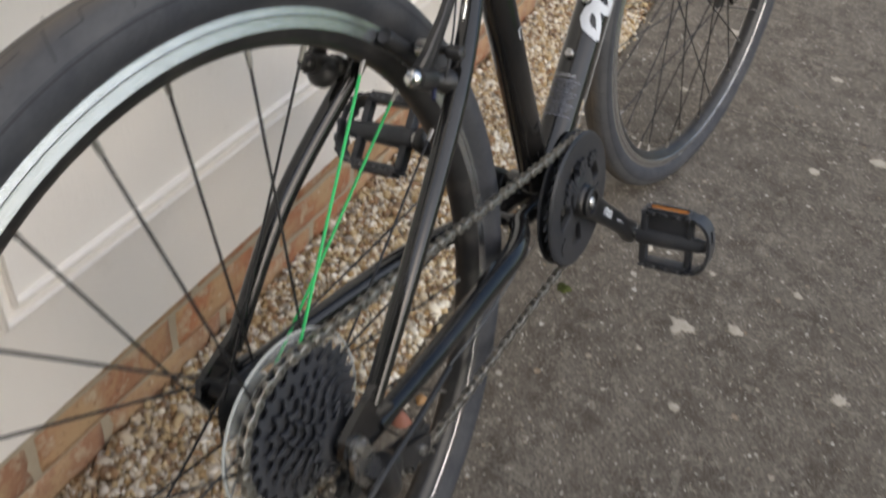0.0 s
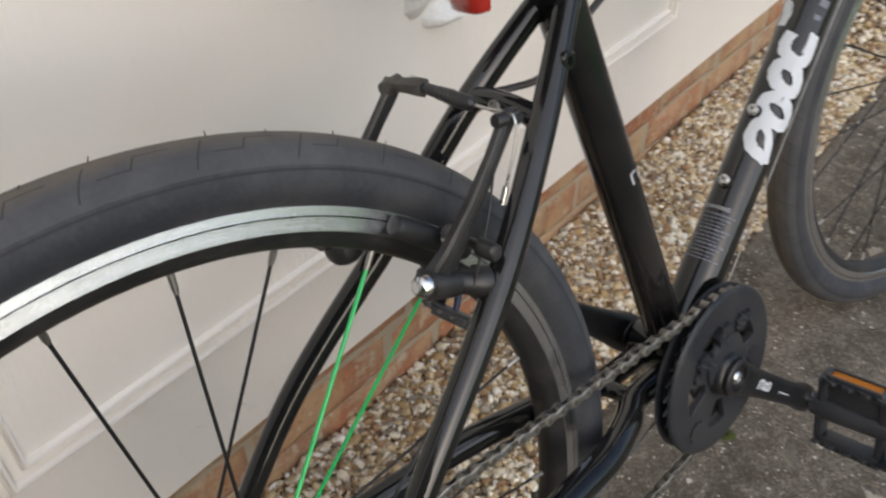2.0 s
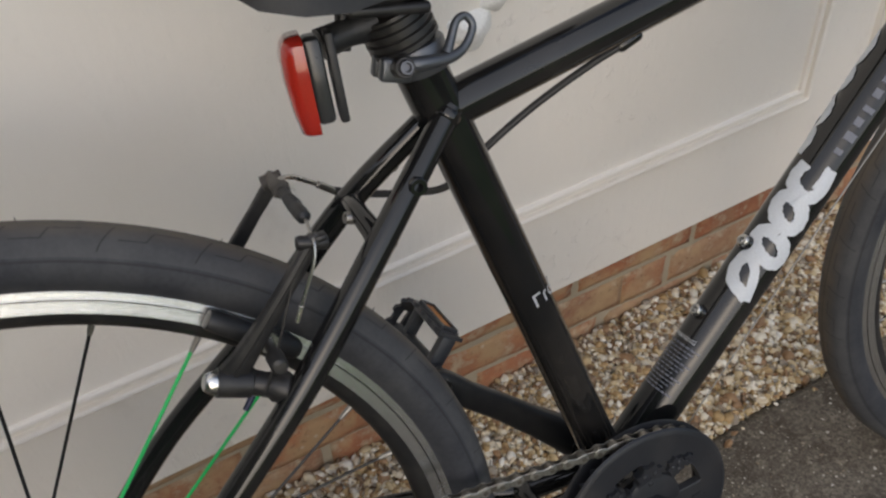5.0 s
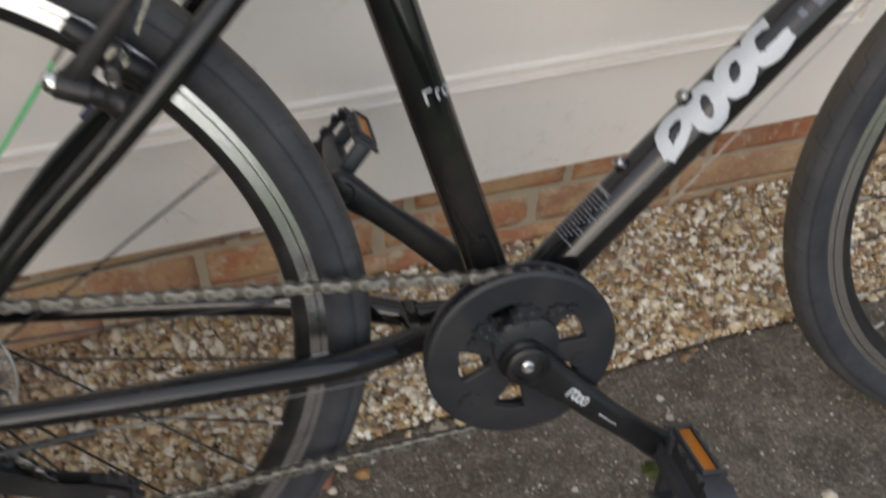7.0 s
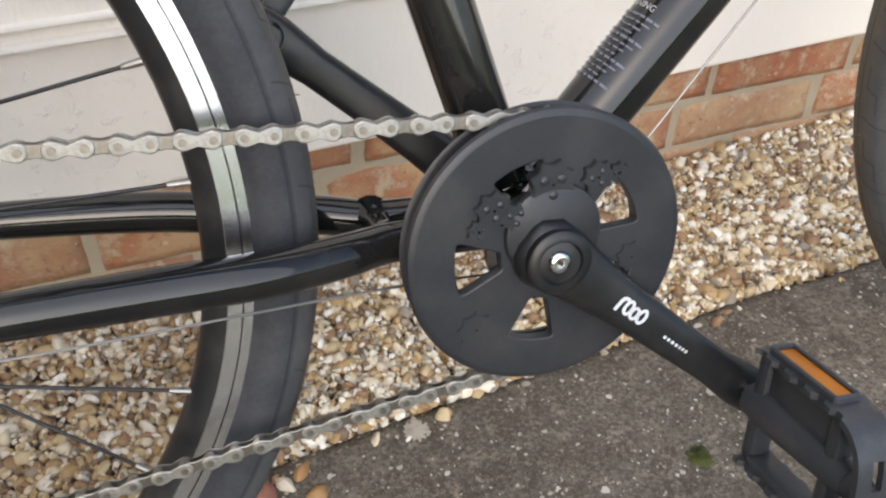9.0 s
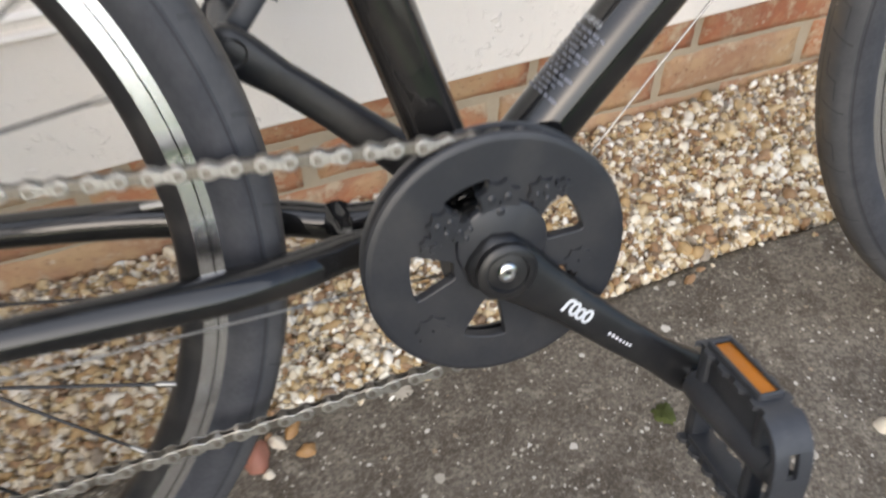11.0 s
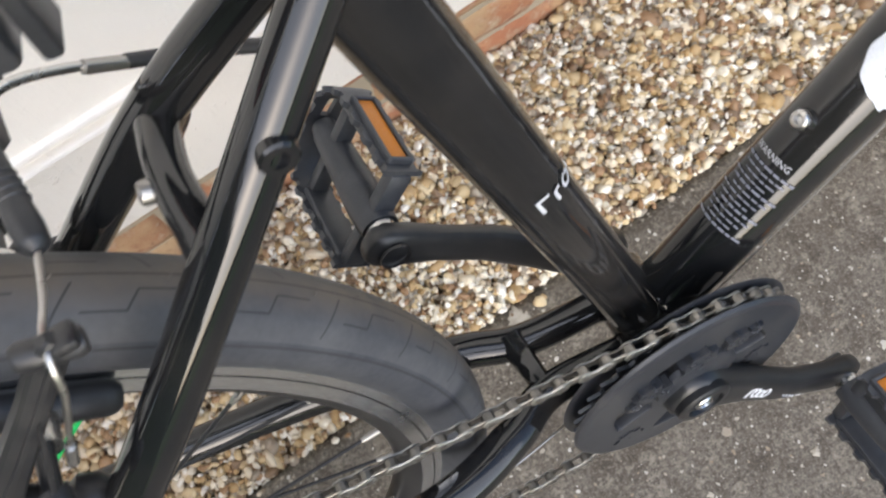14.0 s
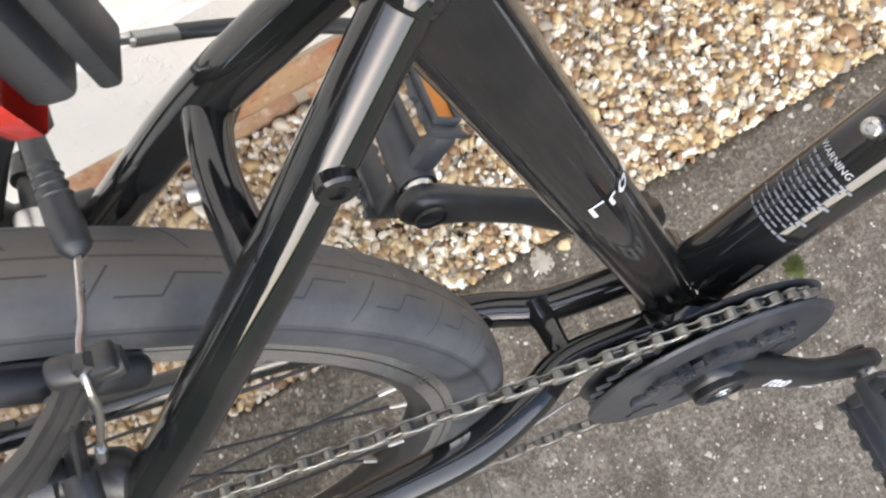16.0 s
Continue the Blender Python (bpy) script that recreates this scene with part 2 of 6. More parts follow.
def make_gravel():
    m, t, p = material("river_gravel", (0.5, 0.4, 0.28), 0.6)
    geo = t.nodes.new("ShaderNodeNewGeometry")
    v = coords(t)
    fine, big = noise_tex(t, v, 300, 4), noise_tex(t, v, 90, 3)
    base = ramp(t, geo.outputs["Random Per Island"], [
        (0.0, (0.72, 0.63, 0.47)), (0.14, (0.41, 0.265, 0.105)), (0.25, (0.82, 0.77, 0.64)), (0.39, (0.27, 0.145, 0.06)),
        (0.51, (0.53, 0.40, 0.21)), (0.63, (0.25, 0.215, 0.17)), (0.73, (0.61, 0.49, 0.29)), (0.83, (0.15, 0.085, 0.042)), (0.91, (0.90, 0.87, 0.79))])
    base.node.color_ramp.interpolation = "CONSTANT"
    col = mix(t, ramp(t, big, [(0.5, (0, 0, 0)), (0.72, (0.4, 0.4, 0.4))]), base, (0.34, 0.21, 0.10))
    col = mix(t, math_node(t, "MULTIPLY", fine, 0.18), col, (0.7, 0.62, 0.5))
    # the stones turn browner and darker in ragged patches at one end of the bed
    sep = t.nodes.new("ShaderNodeSeparateXYZ")
    t.links.new(v, sep.inputs[0])
    patch = math_node(t, "MULTIPLY_ADD", sep.outputs[0], -2.0, 1.35)
    patch = math_node(t, "ADD", patch, math_node(t, "MULTIPLY_ADD", noise_tex(t, v, 5.0, 5), 1.6, -0.8))
    patch = ramp(t, patch, [(0.0, (0, 0, 0)), (1.0, (0.62, 0.62, 0.62))])
    t.links.new(mix(t, patch, col, (0.17, 0.095, 0.04)), p.inputs["Base Color"])
    t.links.new(math_node(t, "MULTIPLY_ADD", fine, 0.4, 0.35), p.inputs["Roughness"])
    bump(t, p, fine, 0.25, 0.0006)
    return m


def make_concrete():
    m, t, p = material("weathered_concrete", (0.14, 0.125, 0.105), 0.85)
    v = coords(t)
    wobble = add(t, "ShaderNodeTexNoise", Scale=180.0, Detail=2.0)
    t.links.new(v, wobble.inputs["Vector"])
    shake = t.nodes.new("ShaderNodeVectorMath")
    shake.operation = "MULTIPLY_ADD"
    t.links.new(wobble.outputs["Color"], shake.inputs[0])
    shake.inputs[1].default_value = (0.006, 0.006, 0.0)
    t.links.new(v, shake.inputs[2])
    w = shake.outputs[0]
    big, mid, fine = noise_tex(t, v, 2.2, 6, 0.65), noise_tex(t, v, 17, 7, 0.72), noise_tex(t, v, 240, 5, 0.7)
    grit = noise_tex(t, v, 620, 3, 0.7)
    col = mix(t, ramp(t, big, [(0.3, (0, 0, 0)), (0.7, (1, 1, 1))]), (0.112, 0.095, 0.073), (0.180, 0.157, 0.126))
    col = mix(t, ramp(t, mid, [(0.38, (1, 1, 1)), (0.56, (0, 0, 0))]), col, (0.066, 0.052, 0.037))
    pale = noise_tex(t, v, 48, 6, 0.75)
    col = mix(t, ramp(t, pale, [(0.52, (0, 0, 0)), (0.64, (0.8, 0.8, 0.8))]), col, (0.275, 0.243, 0.195))
    col = mix(t, ramp(t, fine, [(0.40, (0.8, 0.8, 0.8)), (0.52, (0, 0, 0))]), col, (0.058, 0.048, 0.036))
    col = mix(t, ramp(t, fine, [(0.55, (0, 0, 0)), (0.70, (0.75, 0.75, 0.75))]), col, (0.28, 0.25, 0.205))
    col = mix(t, ramp(t, grit, [(0.56, (0, 0, 0)), (0.68, (0.6, 0.6, 0.6))]), col, (0.34, 0.31, 0.255))
    for scale, share, size, strength in ((300.0, 0.22, 0.40, 0.75), (150.0, 0.22, 0.36, 0.75), (62.0, 0.13, 0.30, 0.75)):
        inside, tint = flecks(t, w, scale, share, size)
        stone = ramp(t, tint, [(0.0, (0.30, 0.22, 0.14)), (0.35, (0.45, 0.41, 0.34)), (1.0, (0.72, 0.69, 0.63))])
        col = mix(t, math_node(t, "MULTIPLY", inside, strength), col, stone)
    worn_patch = ramp(t, noise_tex(t, v, 9, 7, 0.75), [(0.62, (0, 0, 0)), (0.74, (0.5, 0.5, 0.5))])
    col = mix(t, worn_patch, col, (0.33, 0.295, 0.235))
    t.links.new(col, p.inputs["Base Color"])
    first = bump(t, p, mid, 0.6, 0.004)
    second = bump(t, p, fine, 0.8, 0.0018, first)
    bump(t, p, grit, 0.5, 0.0006, second)
    return m


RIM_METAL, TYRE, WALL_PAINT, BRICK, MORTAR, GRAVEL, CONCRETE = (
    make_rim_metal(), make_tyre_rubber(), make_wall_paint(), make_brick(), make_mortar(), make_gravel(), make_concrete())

# ---- mesh helpers ----


def mesh_object(name, verts, faces, mat, smooth=True, parent=None, label=""):
    me = bpy.data.meshes.new(name)
    me.from_pydata([tuple(map(float, v)) for v in verts], [], [tuple(map(int, f)) for f in faces])
    me.materials.append(mat)
    me.polygons.foreach_set("use_smooth", [smooth] * len(me.polygons))
    me.update()
    ob = new(name, me)
    if parent is not None:
        ob.parent = parent
    return tagged(ob, label)


def joined(*pieces):
    """Several (verts, faces) in one."""
    verts, faces = [], []
    for v, f in pieces:
        k = len(verts)
        verts.extend(map(tuple, v))
        faces.extend([tuple(i + k for i in q) for q in f])
    return verts, faces


def spline(points, n=8):
    """A smooth line through the points (Catmull-Rom)."""
    p = [np.array(q, float) for q in points]
    if len(p) == 2:
        return p
    p = [2 * p[0] - p[1]] + p + [2 * p[-1] - p[-2]]
    out = []
    for a, b, c, d in zip(p, p[1:], p[2:], p[3:]):
        for k in range(n):
            s = k / n
            out.append(0.5 * (2 * b + (c - a) * s + (2 * a - 5 * b + 4 * c - d) * s * s + (3 * b - a - 3 * c + d) * s ** 3))
    return out + [p[-2]]


def tube(points, radius, segs=20, smooth=1, caps=True, flat=1.0):
    """A round bar along points; radius may be a list along the given points. flat squeezes it across."""
    rad = np.atleast_1d(np.array(radius, float))
    line = spline(points, smooth) if smooth > 1 else [np.array(q, float) for q in points]
    r = np.interp(np.linspace(0, 1, len(line)), np.linspace(0, 1, len(rad)), rad) if len(rad) > 1 else np.full(len(line), rad[0])
    verts, faces, side = [], [], None
    for k, p in enumerate(line):
        way = line[min(k + 1, len(line) - 1)] - line[max(k - 1, 0)]
        way = way / np.linalg.norm(way)
        if side is None:
            side = np.cross(way, (0, 1, 0) if abs(way[1]) < 0.9 else (1, 0, 0))
        side = side - (side @ way) * way
        side = side / np.linalg.norm(side)
        up = np.cross(way, side)
        for i in range(segs):
            a = math.tau * i / segs
            verts.append(p + r[k] * (math.cos(a) * side + math.sin(a) * up * flat))
    for k in range(len(line) - 1):
        for i in range(segs):
            j = (i + 1) % segs
            faces.append((k * segs + i, k * segs + j, (k + 1) * segs + j, (k + 1) * segs + i))
    if caps:
        faces.append(tuple(range(segs))[::-1])
        faces.append(tuple((len(line) - 1) * segs + i for i in range(segs)))
    return verts, faces


def lathe(profile, segs=48, closed=False):
    """Turns (radius, y) pairs about the y axis."""
    verts, faces, n = [], [], len(profile)
    for i in range(segs):
        a = math.tau * i / segs
        for r, y in profile:
            verts.append((r * math.cos(a), y, r * math.sin(a)))
    for i in range(segs):
        j = (i + 1) % segs
        for k in range(n if closed else n - 1):
            m = (k + 1) % n
            faces.append((i * n + k, i * n + m, j * n + m, j * n + k))
    return verts, faces


def moved(piece, m):
    v, f = piece
    return [tuple(m @ Vector(p)) for p in v], f


def block(size, bevel=0.0, segments=2, at=(0, 0, 0), m=None):
    bm = bmesh.new()
    bmesh.ops.create_cube(bm, size=1)
    bmesh.ops.scale(bm, vec=size, verts=bm.verts)
    if bevel:
        bmesh.ops.bevel(bm, geom=bm.edges[:], offset=bevel, segments=segments, affect="EDGES", profile=0.5)
    if m is not None:
        bm.transform(m)
    bmesh.ops.translate(bm, vec=at, verts=bm.verts)
    bm.verts.index_update()
    out = [tuple(v.co) for v in bm.verts], [tuple(v.index for v in f.verts) for f in bm.faces]
    bm.free()
    return out


def slab(outline, y0, y1):
    """A flat plate from an (x, z) outline between two y."""
    n = len(outline)
    verts = [(x, y0, z) for x, z in outline] + [(x, y1, z) for x, z in outline]
    faces = [tuple(range(n)), tuple(range(2 * n - 1, n - 1, -1))]
    faces += [(i, (i + 1) % n, n + (i + 1) % n, n + i) for i in range(n)]
    return verts, faces


def part(name, piece, mat, parent, label="", smooth=True):
    ob = mesh_object(name, piece[0], piece[1], mat, smooth, parent, label)
    return flat_shaded(ob, 42) if smooth else ob


def flat_shaded(ob, degrees=35):
    """Smooth faces with sharp edges where they turn by more than the angle."""
    bm = bmesh.new()
    bm.from_mesh(ob.data)
    for e in bm.edges:
        if len(e.link_faces) == 2 and e.calc_face_angle(0) > radians(degrees):
            e.smooth = False
    bm.to_mesh(ob.data)
    bm.free()
    return ob

# ---- setting: drive, gravel bed, painted wall on a brick plinth ----
EDGE_Y = -0.206          # where the gravel bed meets the concrete, one metre along the wall
EDGE_SLOPE = 0.085       # the bed narrows along the wall
GROUND_Z = 0.0
TILT = pose(0.8, -0.0126, 0, -1.05, 1.12, 4.44) @ pose(-0.8, 0, 0)   # the wall runs a little askew to the drive


def ground_z(x):
    """The drive dips a little further along."""
    s = min(max((x - 1.05) / 0.32, 0.0), 1.0)
    return GROUND_Z - 0.0125 * s * s * (3 - 2 * s)


def edge_at(x):
    return EDGE_Y + EDGE_SLOPE * (min(max(x, -3.0), 3.5) - 1.0)


def wall_foot(x):
    """Where the plinth stands on the bed."""
    return -0.0126 + 0.0776 * (min(max(x, -3.0), 4.2) - 0.8)


def bed_height(x, y):
    """The gravel lies low along the wall, a little higher behind the rear wheel."""
    foot = min(max(-0.001 + 0.05 * (0.75 - x), -0.001), 0.014)
    edge = edge_at(x)
    up = min(max((y - edge) / (wall_foot(x) - edge), 0.0), 1.0)
    return foot * up + ground_z(x) * (1 - up)


def ground_sheet():
    """Concrete drive with small undulations near the bicycle, flat far out."""
    xs = np.r_[-400, -60, -12, -4, np.arange(-1.2, 2.61, 0.03), 5, 14, 60, 400]
    ys = np.r_[-400, -60, -12, -4, np.arange(-1.3, -0.005, 0.03) - 0.0, 0.0]
    verts, faces = [], []
    for y in ys:
        for x in xs:
            z, at = ground_z(x), y + edge_at(x) if y > -2 else y
            if -1.2 < x < 2.6 and -1.3 < y < 0:
                z += 0.0016 * noise.noise((x * 5, at * 5, 1.7)) + 0.0008 * noise.noise((x * 21, at * 21, 4.1))
            if y == 0.0:
                at += 0.006 * noise.noise((x * 9, 3.3, 0)) + 0.003 * noise.noise((x * 40, 1.3, 0))
                z -= 0.002
            verts.append((x, at, z))
    n, rows = len(xs), len(ys)
    for j in range(rows - 1):
        for i in range(n - 1):
            faces.append((j * n + i, j * n + i + 1, (j + 1) * n + i + 1, (j + 1) * n + i))
    # the broken edge of the slab, going down beside the gravel
    k = len(verts)
    for i in range(n):
        x, y, z = verts[(rows - 1) * n + i]
        verts.append((x, y + 0.003, z - 0.06))
    for i in range(n - 1):
        faces.append(((rows - 1) * n + i, (rows - 1) * n + i + 1, k + i + 1, k + i))
    # earth under the gravel and behind the wall, out to the horizon
    k = len(verts)
    verts += [(-400, -0.6, -0.03), (400, -0.6, -0.03), (400, 400, -0.03), (-400, 400, -0.03)]
    faces.append((k, k + 1, k + 2, k + 3))
    return verts, faces


ground = mesh_object("ground", *ground_sheet(), CONCRETE)
tagged(ground, "dark weathered concrete drive with pale chips", "ground", kind="structure")

# unseen lawn across the drive, added to tint reflections in paint and rims
GRASS = worn("mown_grass", (0.085, 0.16, 0.034), 0.9, scale=6, relief=1.0)
lawn_v, lawn_f = [], []
for j, y in enumerate(np.r_[-2.2, -2.6, -4, -8, -20, -60]):
    for i, x in enumerate(np.r_[-60, -20, -6, -2, 0, 2, 4, 8, 20, 60]):
        lawn_v.append((x, y + (0.05 * noise.noise((x * 3, 0, 0)) if j == 0 else 0), GROUND_Z - 0.01 if j == 0 else GROUND_Z + 0.03 + 0.01 * noise.noise((x, y, 0))))
        if i and j:
            a = j * 10 + i
            lawn_f.append((a - 11, a - 10, a, a - 1))
tagged(mesh_object("lawn", lawn_v, lawn_f, GRASS), "short green lawn across the drive, unseen, added for reflections", "lawn", kind="structure")

# unseen side lawn, added so the tubes mirror dark green there
side_v = [(x, y, GROUND_Z + (0.02 + 0.01 * noise.noise((x, y, 3)) if x < -1.9 else -0.01)) for y in (-2.25, -1.8, -1.2, -0.7) for x in (-60, -20, -8, -4, -2.4, -1.9, -1.8)]
side_f = [(j * 7 + i, j * 7 + i + 1, j * 7 + i + 8, j * 7 + i + 7) for j in range(3) for i in range(6)]
tagged(mesh_object("lawn", side_v, side_f, GRASS), "short green lawn beside the drive, unseen, added for reflections", "lawn", kind="structure")

# clipped hedge beyond the lawn, unseen, added to be mirrored in the paint
LEAF = worn("hedge_leaf", (0.045, 0.085, 0.022), 0.6, scale=5, relief=0.4)
hedge_rng = np.random.default_rng(11)


def hedge_run(length, deep, tall, leaves, leaf):
    """A clipped hedge along x, standing on z = 0: rounded body and loose leaves."""
    hv, hf = [], []
    for x in np.arange(0.0, length + 0.01, 0.25):
        for k in range(13):
            a = math.pi * k / 12
            r = 1 + 0.12 * noise.noise((x * 1.7, k * 0.9, 2.0)) + 0.05 * noise.noise((x * 6, k * 3, 5.0))
            hv.append((x, -deep * math.copysign(abs(math.cos(a)) ** 0.5, math.cos(a)) * r, 0.02 + tall * abs(math.sin(a)) ** 0.4 * r))
    for i in range(len(hv) // 13 - 1):
        for k in range(12):
            a = i * 13 + k
            hf.append((a, a + 1, a + 14, a + 13))
    core = len(hv)
    for k in range(leaves):
        b = hv[hedge_rng.integers(0, core)]
        c = np.array(b) + hedge_rng.normal(0, (0.12, 0.06, 0.10))
        d, e = hedge_rng.normal(0, leaf, 3), hedge_rng.normal(0, leaf * 0.85, 3)
        n0 = len(hv)
        hv += [tuple(c - d), tuple(c + e), tuple(c + d), tuple(c - e)]
        hf.append((n0, n0 + 1, n0 + 2, n0 + 3))
    return hv, hf


tagged(mesh_object("hedge", *moved(hedge_run(21.0, 0.75, 0.75, 9000, 0.035), pose(-9.0, -9.5, 0)), LEAF, False), "low clipped green hedge beyond the lawn, unseen, added for reflections", "hedge", kind="structure")
# unseen tall hedge, added to block sky light and darken the wall's left
tagged(mesh_object("hedge", *moved(hedge_run(2.5, 0.35, 2.1, 7000, 0.03), pose(-1.45, -2.95, 0, 0, 0, 90)), LEAF, False), "tall clipped green hedge, unseen, added to block light from the left", "hedge", kind="structure")

# a hairline crack that wanders over the slab
rng = np.random.default_rng(5)


def crack_line(x0, y0, x1, y1, wide, steps=60):
    pts = []
    for k in range(steps + 1):
        s = k / steps
        x, y = x0 + (x1 - x0) * s, y0 + (y1 - y0) * s
        w = 0.012 * noise.noise((x * 9, y * 9, 7.0)) + 0.005 * noise.noise((x * 37, y * 37, 2.0))
        pts.append((x + w * 0.4, y + w, ground_z(x) + 0.0035))
    verts, faces = [], []
    for k, (x, y, z) in enumerate(pts):
        h = wide * (0.5 + abs(noise.noise((x * 60, y * 60, 0))))
        verts += [(x - 0.3 * h, y - h, z), (x + 0.3 * h, y + h, z)]
        if k:
            faces.append((2 * k - 2, 2 * k - 1, 2 * k + 1, 2 * k))
    return verts, faces


CRACK_DARK = worn("crack_dirt", (0.03, 0.026, 0.02), 0.95, scale=90)
MOSS = worn("moss", (0.07, 0.085, 0.02), 0.95, scale=300, relief=1.0)
for ends in ((1.655, -0.150, 1.618, -0.410, 0.0030), (1.618, -0.410, 1.628, -0.640, 0.0028), (1.621, -0.500, 1.700, -0.720, 0.0018), (0.612, -0.365, 0.600, -0.46, 0.0028)):
    tagged(mesh_object("crack", *crack_line(*ends), CRACK_DARK), "thin dark crack in the concrete", "crack", kind="structure")


def lump(x, y, r, h, seed, segs=14, rings=4, ragged=0.0, bumpy=0.6):
    """A low uneven patch lying on the slab."""
    verts, faces = [(x, y, ground_z(x) + h)], []
    for j in range(1, rings + 1):
        for i in range(segs):
            a = math.tau * i / segs
            q = r * j / rings * (1 + 0.35 * noise.noise((math.cos(a) * 1.4 + seed, math.sin(a) * 1.4, seed))
                                + ragged * (0.45 * noise.noise((math.cos(a) * 4 + seed, math.sin(a) * 4, seed)) + 0.3 * noise.noise((math.cos(a) * 11, math.sin(a) * 11, seed))))
            z = h * (1 - (j / rings) ** 2) * (1 - bumpy / 2 + bumpy * abs(noise.noise((q * 300, a * 3, seed)))) - (0.003 if j == rings else 0)
            verts.append((x + q * math.cos(a), y + q * math.sin(a), ground_z(x) + z))
    for i in range(segs):
        faces.append((0, 1 + i, 1 + (i + 1) % segs))
    for j in range(rings - 1):
        for i in range(segs):
            a, b = 1 + j * segs + i, 1 + j * segs + (i + 1) % segs
            faces.append((a, a + segs, b + segs, b))
    return verts, faces


tagged(mesh_object("moss_tuft", *lump(0.935, -0.340, 0.0105, 0.007, 3.0, 40, 8, 1.0, 1.4), MOSS), "small olive tuft of moss on the concrete", "moss")
PALE_STONE = worn("pale_stone", (0.6, 0.54, 0.44), 0.7, scale=80, relief=0.6)
tagged(mesh_object("pebble", *lump(1.099, -0.411, 0.0095, 0.008, 8.0), PALE_STONE), "single cream pebble lying on the concrete", "pebble", group="loose pebbles")
ROSE_STONE = worn("rose_stone", (0.30, 0.125, 0.085), 0.6, dust=0.2, scale=60, relief=0.3)
AMBER_STONE = worn("amber_stone", (0.34, 0.19, 0.075), 0.5, scale=80, relief=0.3)
for x, y, r, h, long, turn, mat, words in ((0.606, -0.269, 0.0115, 0.014, 1.5, 68, ROSE_STONE, "smooth rose-brown pebble beside the gravel"), (0.6235, -0.2600, 0.006, 0.008, 1.5, -60, PALE_STONE, "small cream pebble beside the gravel"),
                                           (0.6455, -0.2745, 0.0068, 0.006, 1.4, 10, AMBER_STONE, "small amber pebble on the concrete"), (0.612, -0.286, 0.0045, 0.006, 1.3, 20, PALE_STONE, "small cream pebble beside the gravel"), (0.638, -0.252, 0.006, 0.006, 1.7, 40, AMBER_STONE, "small amber pebble on the concrete")):
    pebble = mesh_object("pebble", *moved(lump(0, 0, r, h, r * 900, 16, 6, 0.1, 0.0), pose(x, y, ground_z(x), 0, 0, turn) @ Matrix.Diagonal((long, 1, 1, 1))), mat)
    tagged(pebble, words, "pebble", group="loose pebbles")
SCAR = worn("pale_concrete_scar", (0.45, 0.41, 0.34), 0.9, dust=0.4, dust_col=(0.17, 0.145, 0.11), scale=130, relief=1.0)
for x, y, r, s in ((0.734, -0.243, 0.014, 1.2), (0.968, -0.508, 0.020, 4.0), (0.955, -0.502, 0.010, 2.2), (1.005, -0.575, 0.013, 5.0), (1.105, -0.514, 0.006, 6.0), (0.82, -0.542, 0.009, 7.0),
                   (1.381, -0.332, 0.018, 9.0), (1.642, -0.308, 0.012, 2.5), (0.89, -0.471, 0.005, 3.3), (1.923, -0.571, 0.022, 7.4), (1.635, -0.696, 0.02, 1.7), (1.519, -0.595, 0.014, 8.8),
                   (1.986, -0.33, 0.02, 3.9), (0.793, -0.456, 0.004, 4.4), (1.141, -0.638, 0.008, 5.5), (0.962, -0.725, 0.012, 6.6)):
    tagged(mesh_object("concrete_scar", *lump(x, y, r * 0.9, 0.0012, s, 44, 5, 1.0), SCAR), "pale worn spot where the concrete has flaked", "scar", kind="structure")

# ---- gravel: one mass of pebbles ----


def stone_shapes():
    """An angular twelve-cornered stone and a rounder one split from it."""
    phi = (1 + 5 ** 0.5) / 2
    base = np.array([(-1, phi, 0), (1, phi, 0), (-1, -phi, 0), (1, -phi, 0), (0, -1, phi), (0, 1, phi), (0, -1, -phi), (0, 1, -phi),
                     (phi, 0, -1), (phi, 0, 1), (-phi, 0, -1), (-phi, 0, 1)], float) / math.sqrt(1 + phi * phi)
    tris = [(i, j, k) for i in range(12) for j in range(i + 1, 12) for k in range(j + 1, 12)
            if max(np.linalg.norm(base[i] - base[j]), np.linalg.norm(base[j] - base[k]), np.linalg.norm(base[i] - base[k])) < 1.1]
    tris = [t if np.dot(np.cross(base[t[1]] - base[t[0]], base[t[2]] - base[t[0]]), base[t[0]]) > 0 else t[::-1] for t in tris]
    verts, cache, faces = [tuple(v) for v in base], {}, []

    def middle(i, j):
        key = (min(i, j), max(i, j))
        if key not in cache:
            v = (np.array(verts[i]) + verts[j]) / 2
            verts.append(tuple(v / np.linalg.norm(v)))
            cache[key] = len(verts) - 1
        return cache[key]

    for i, j, k in tris:
        p, q, r = middle(i, j), middle(j, k), middle(k, i)
        faces += [(i, p, r), (j, q, p), (k, r, q), (p, q, r)]
    return (base, np.array(tris)), (np.array(verts), np.array(faces))


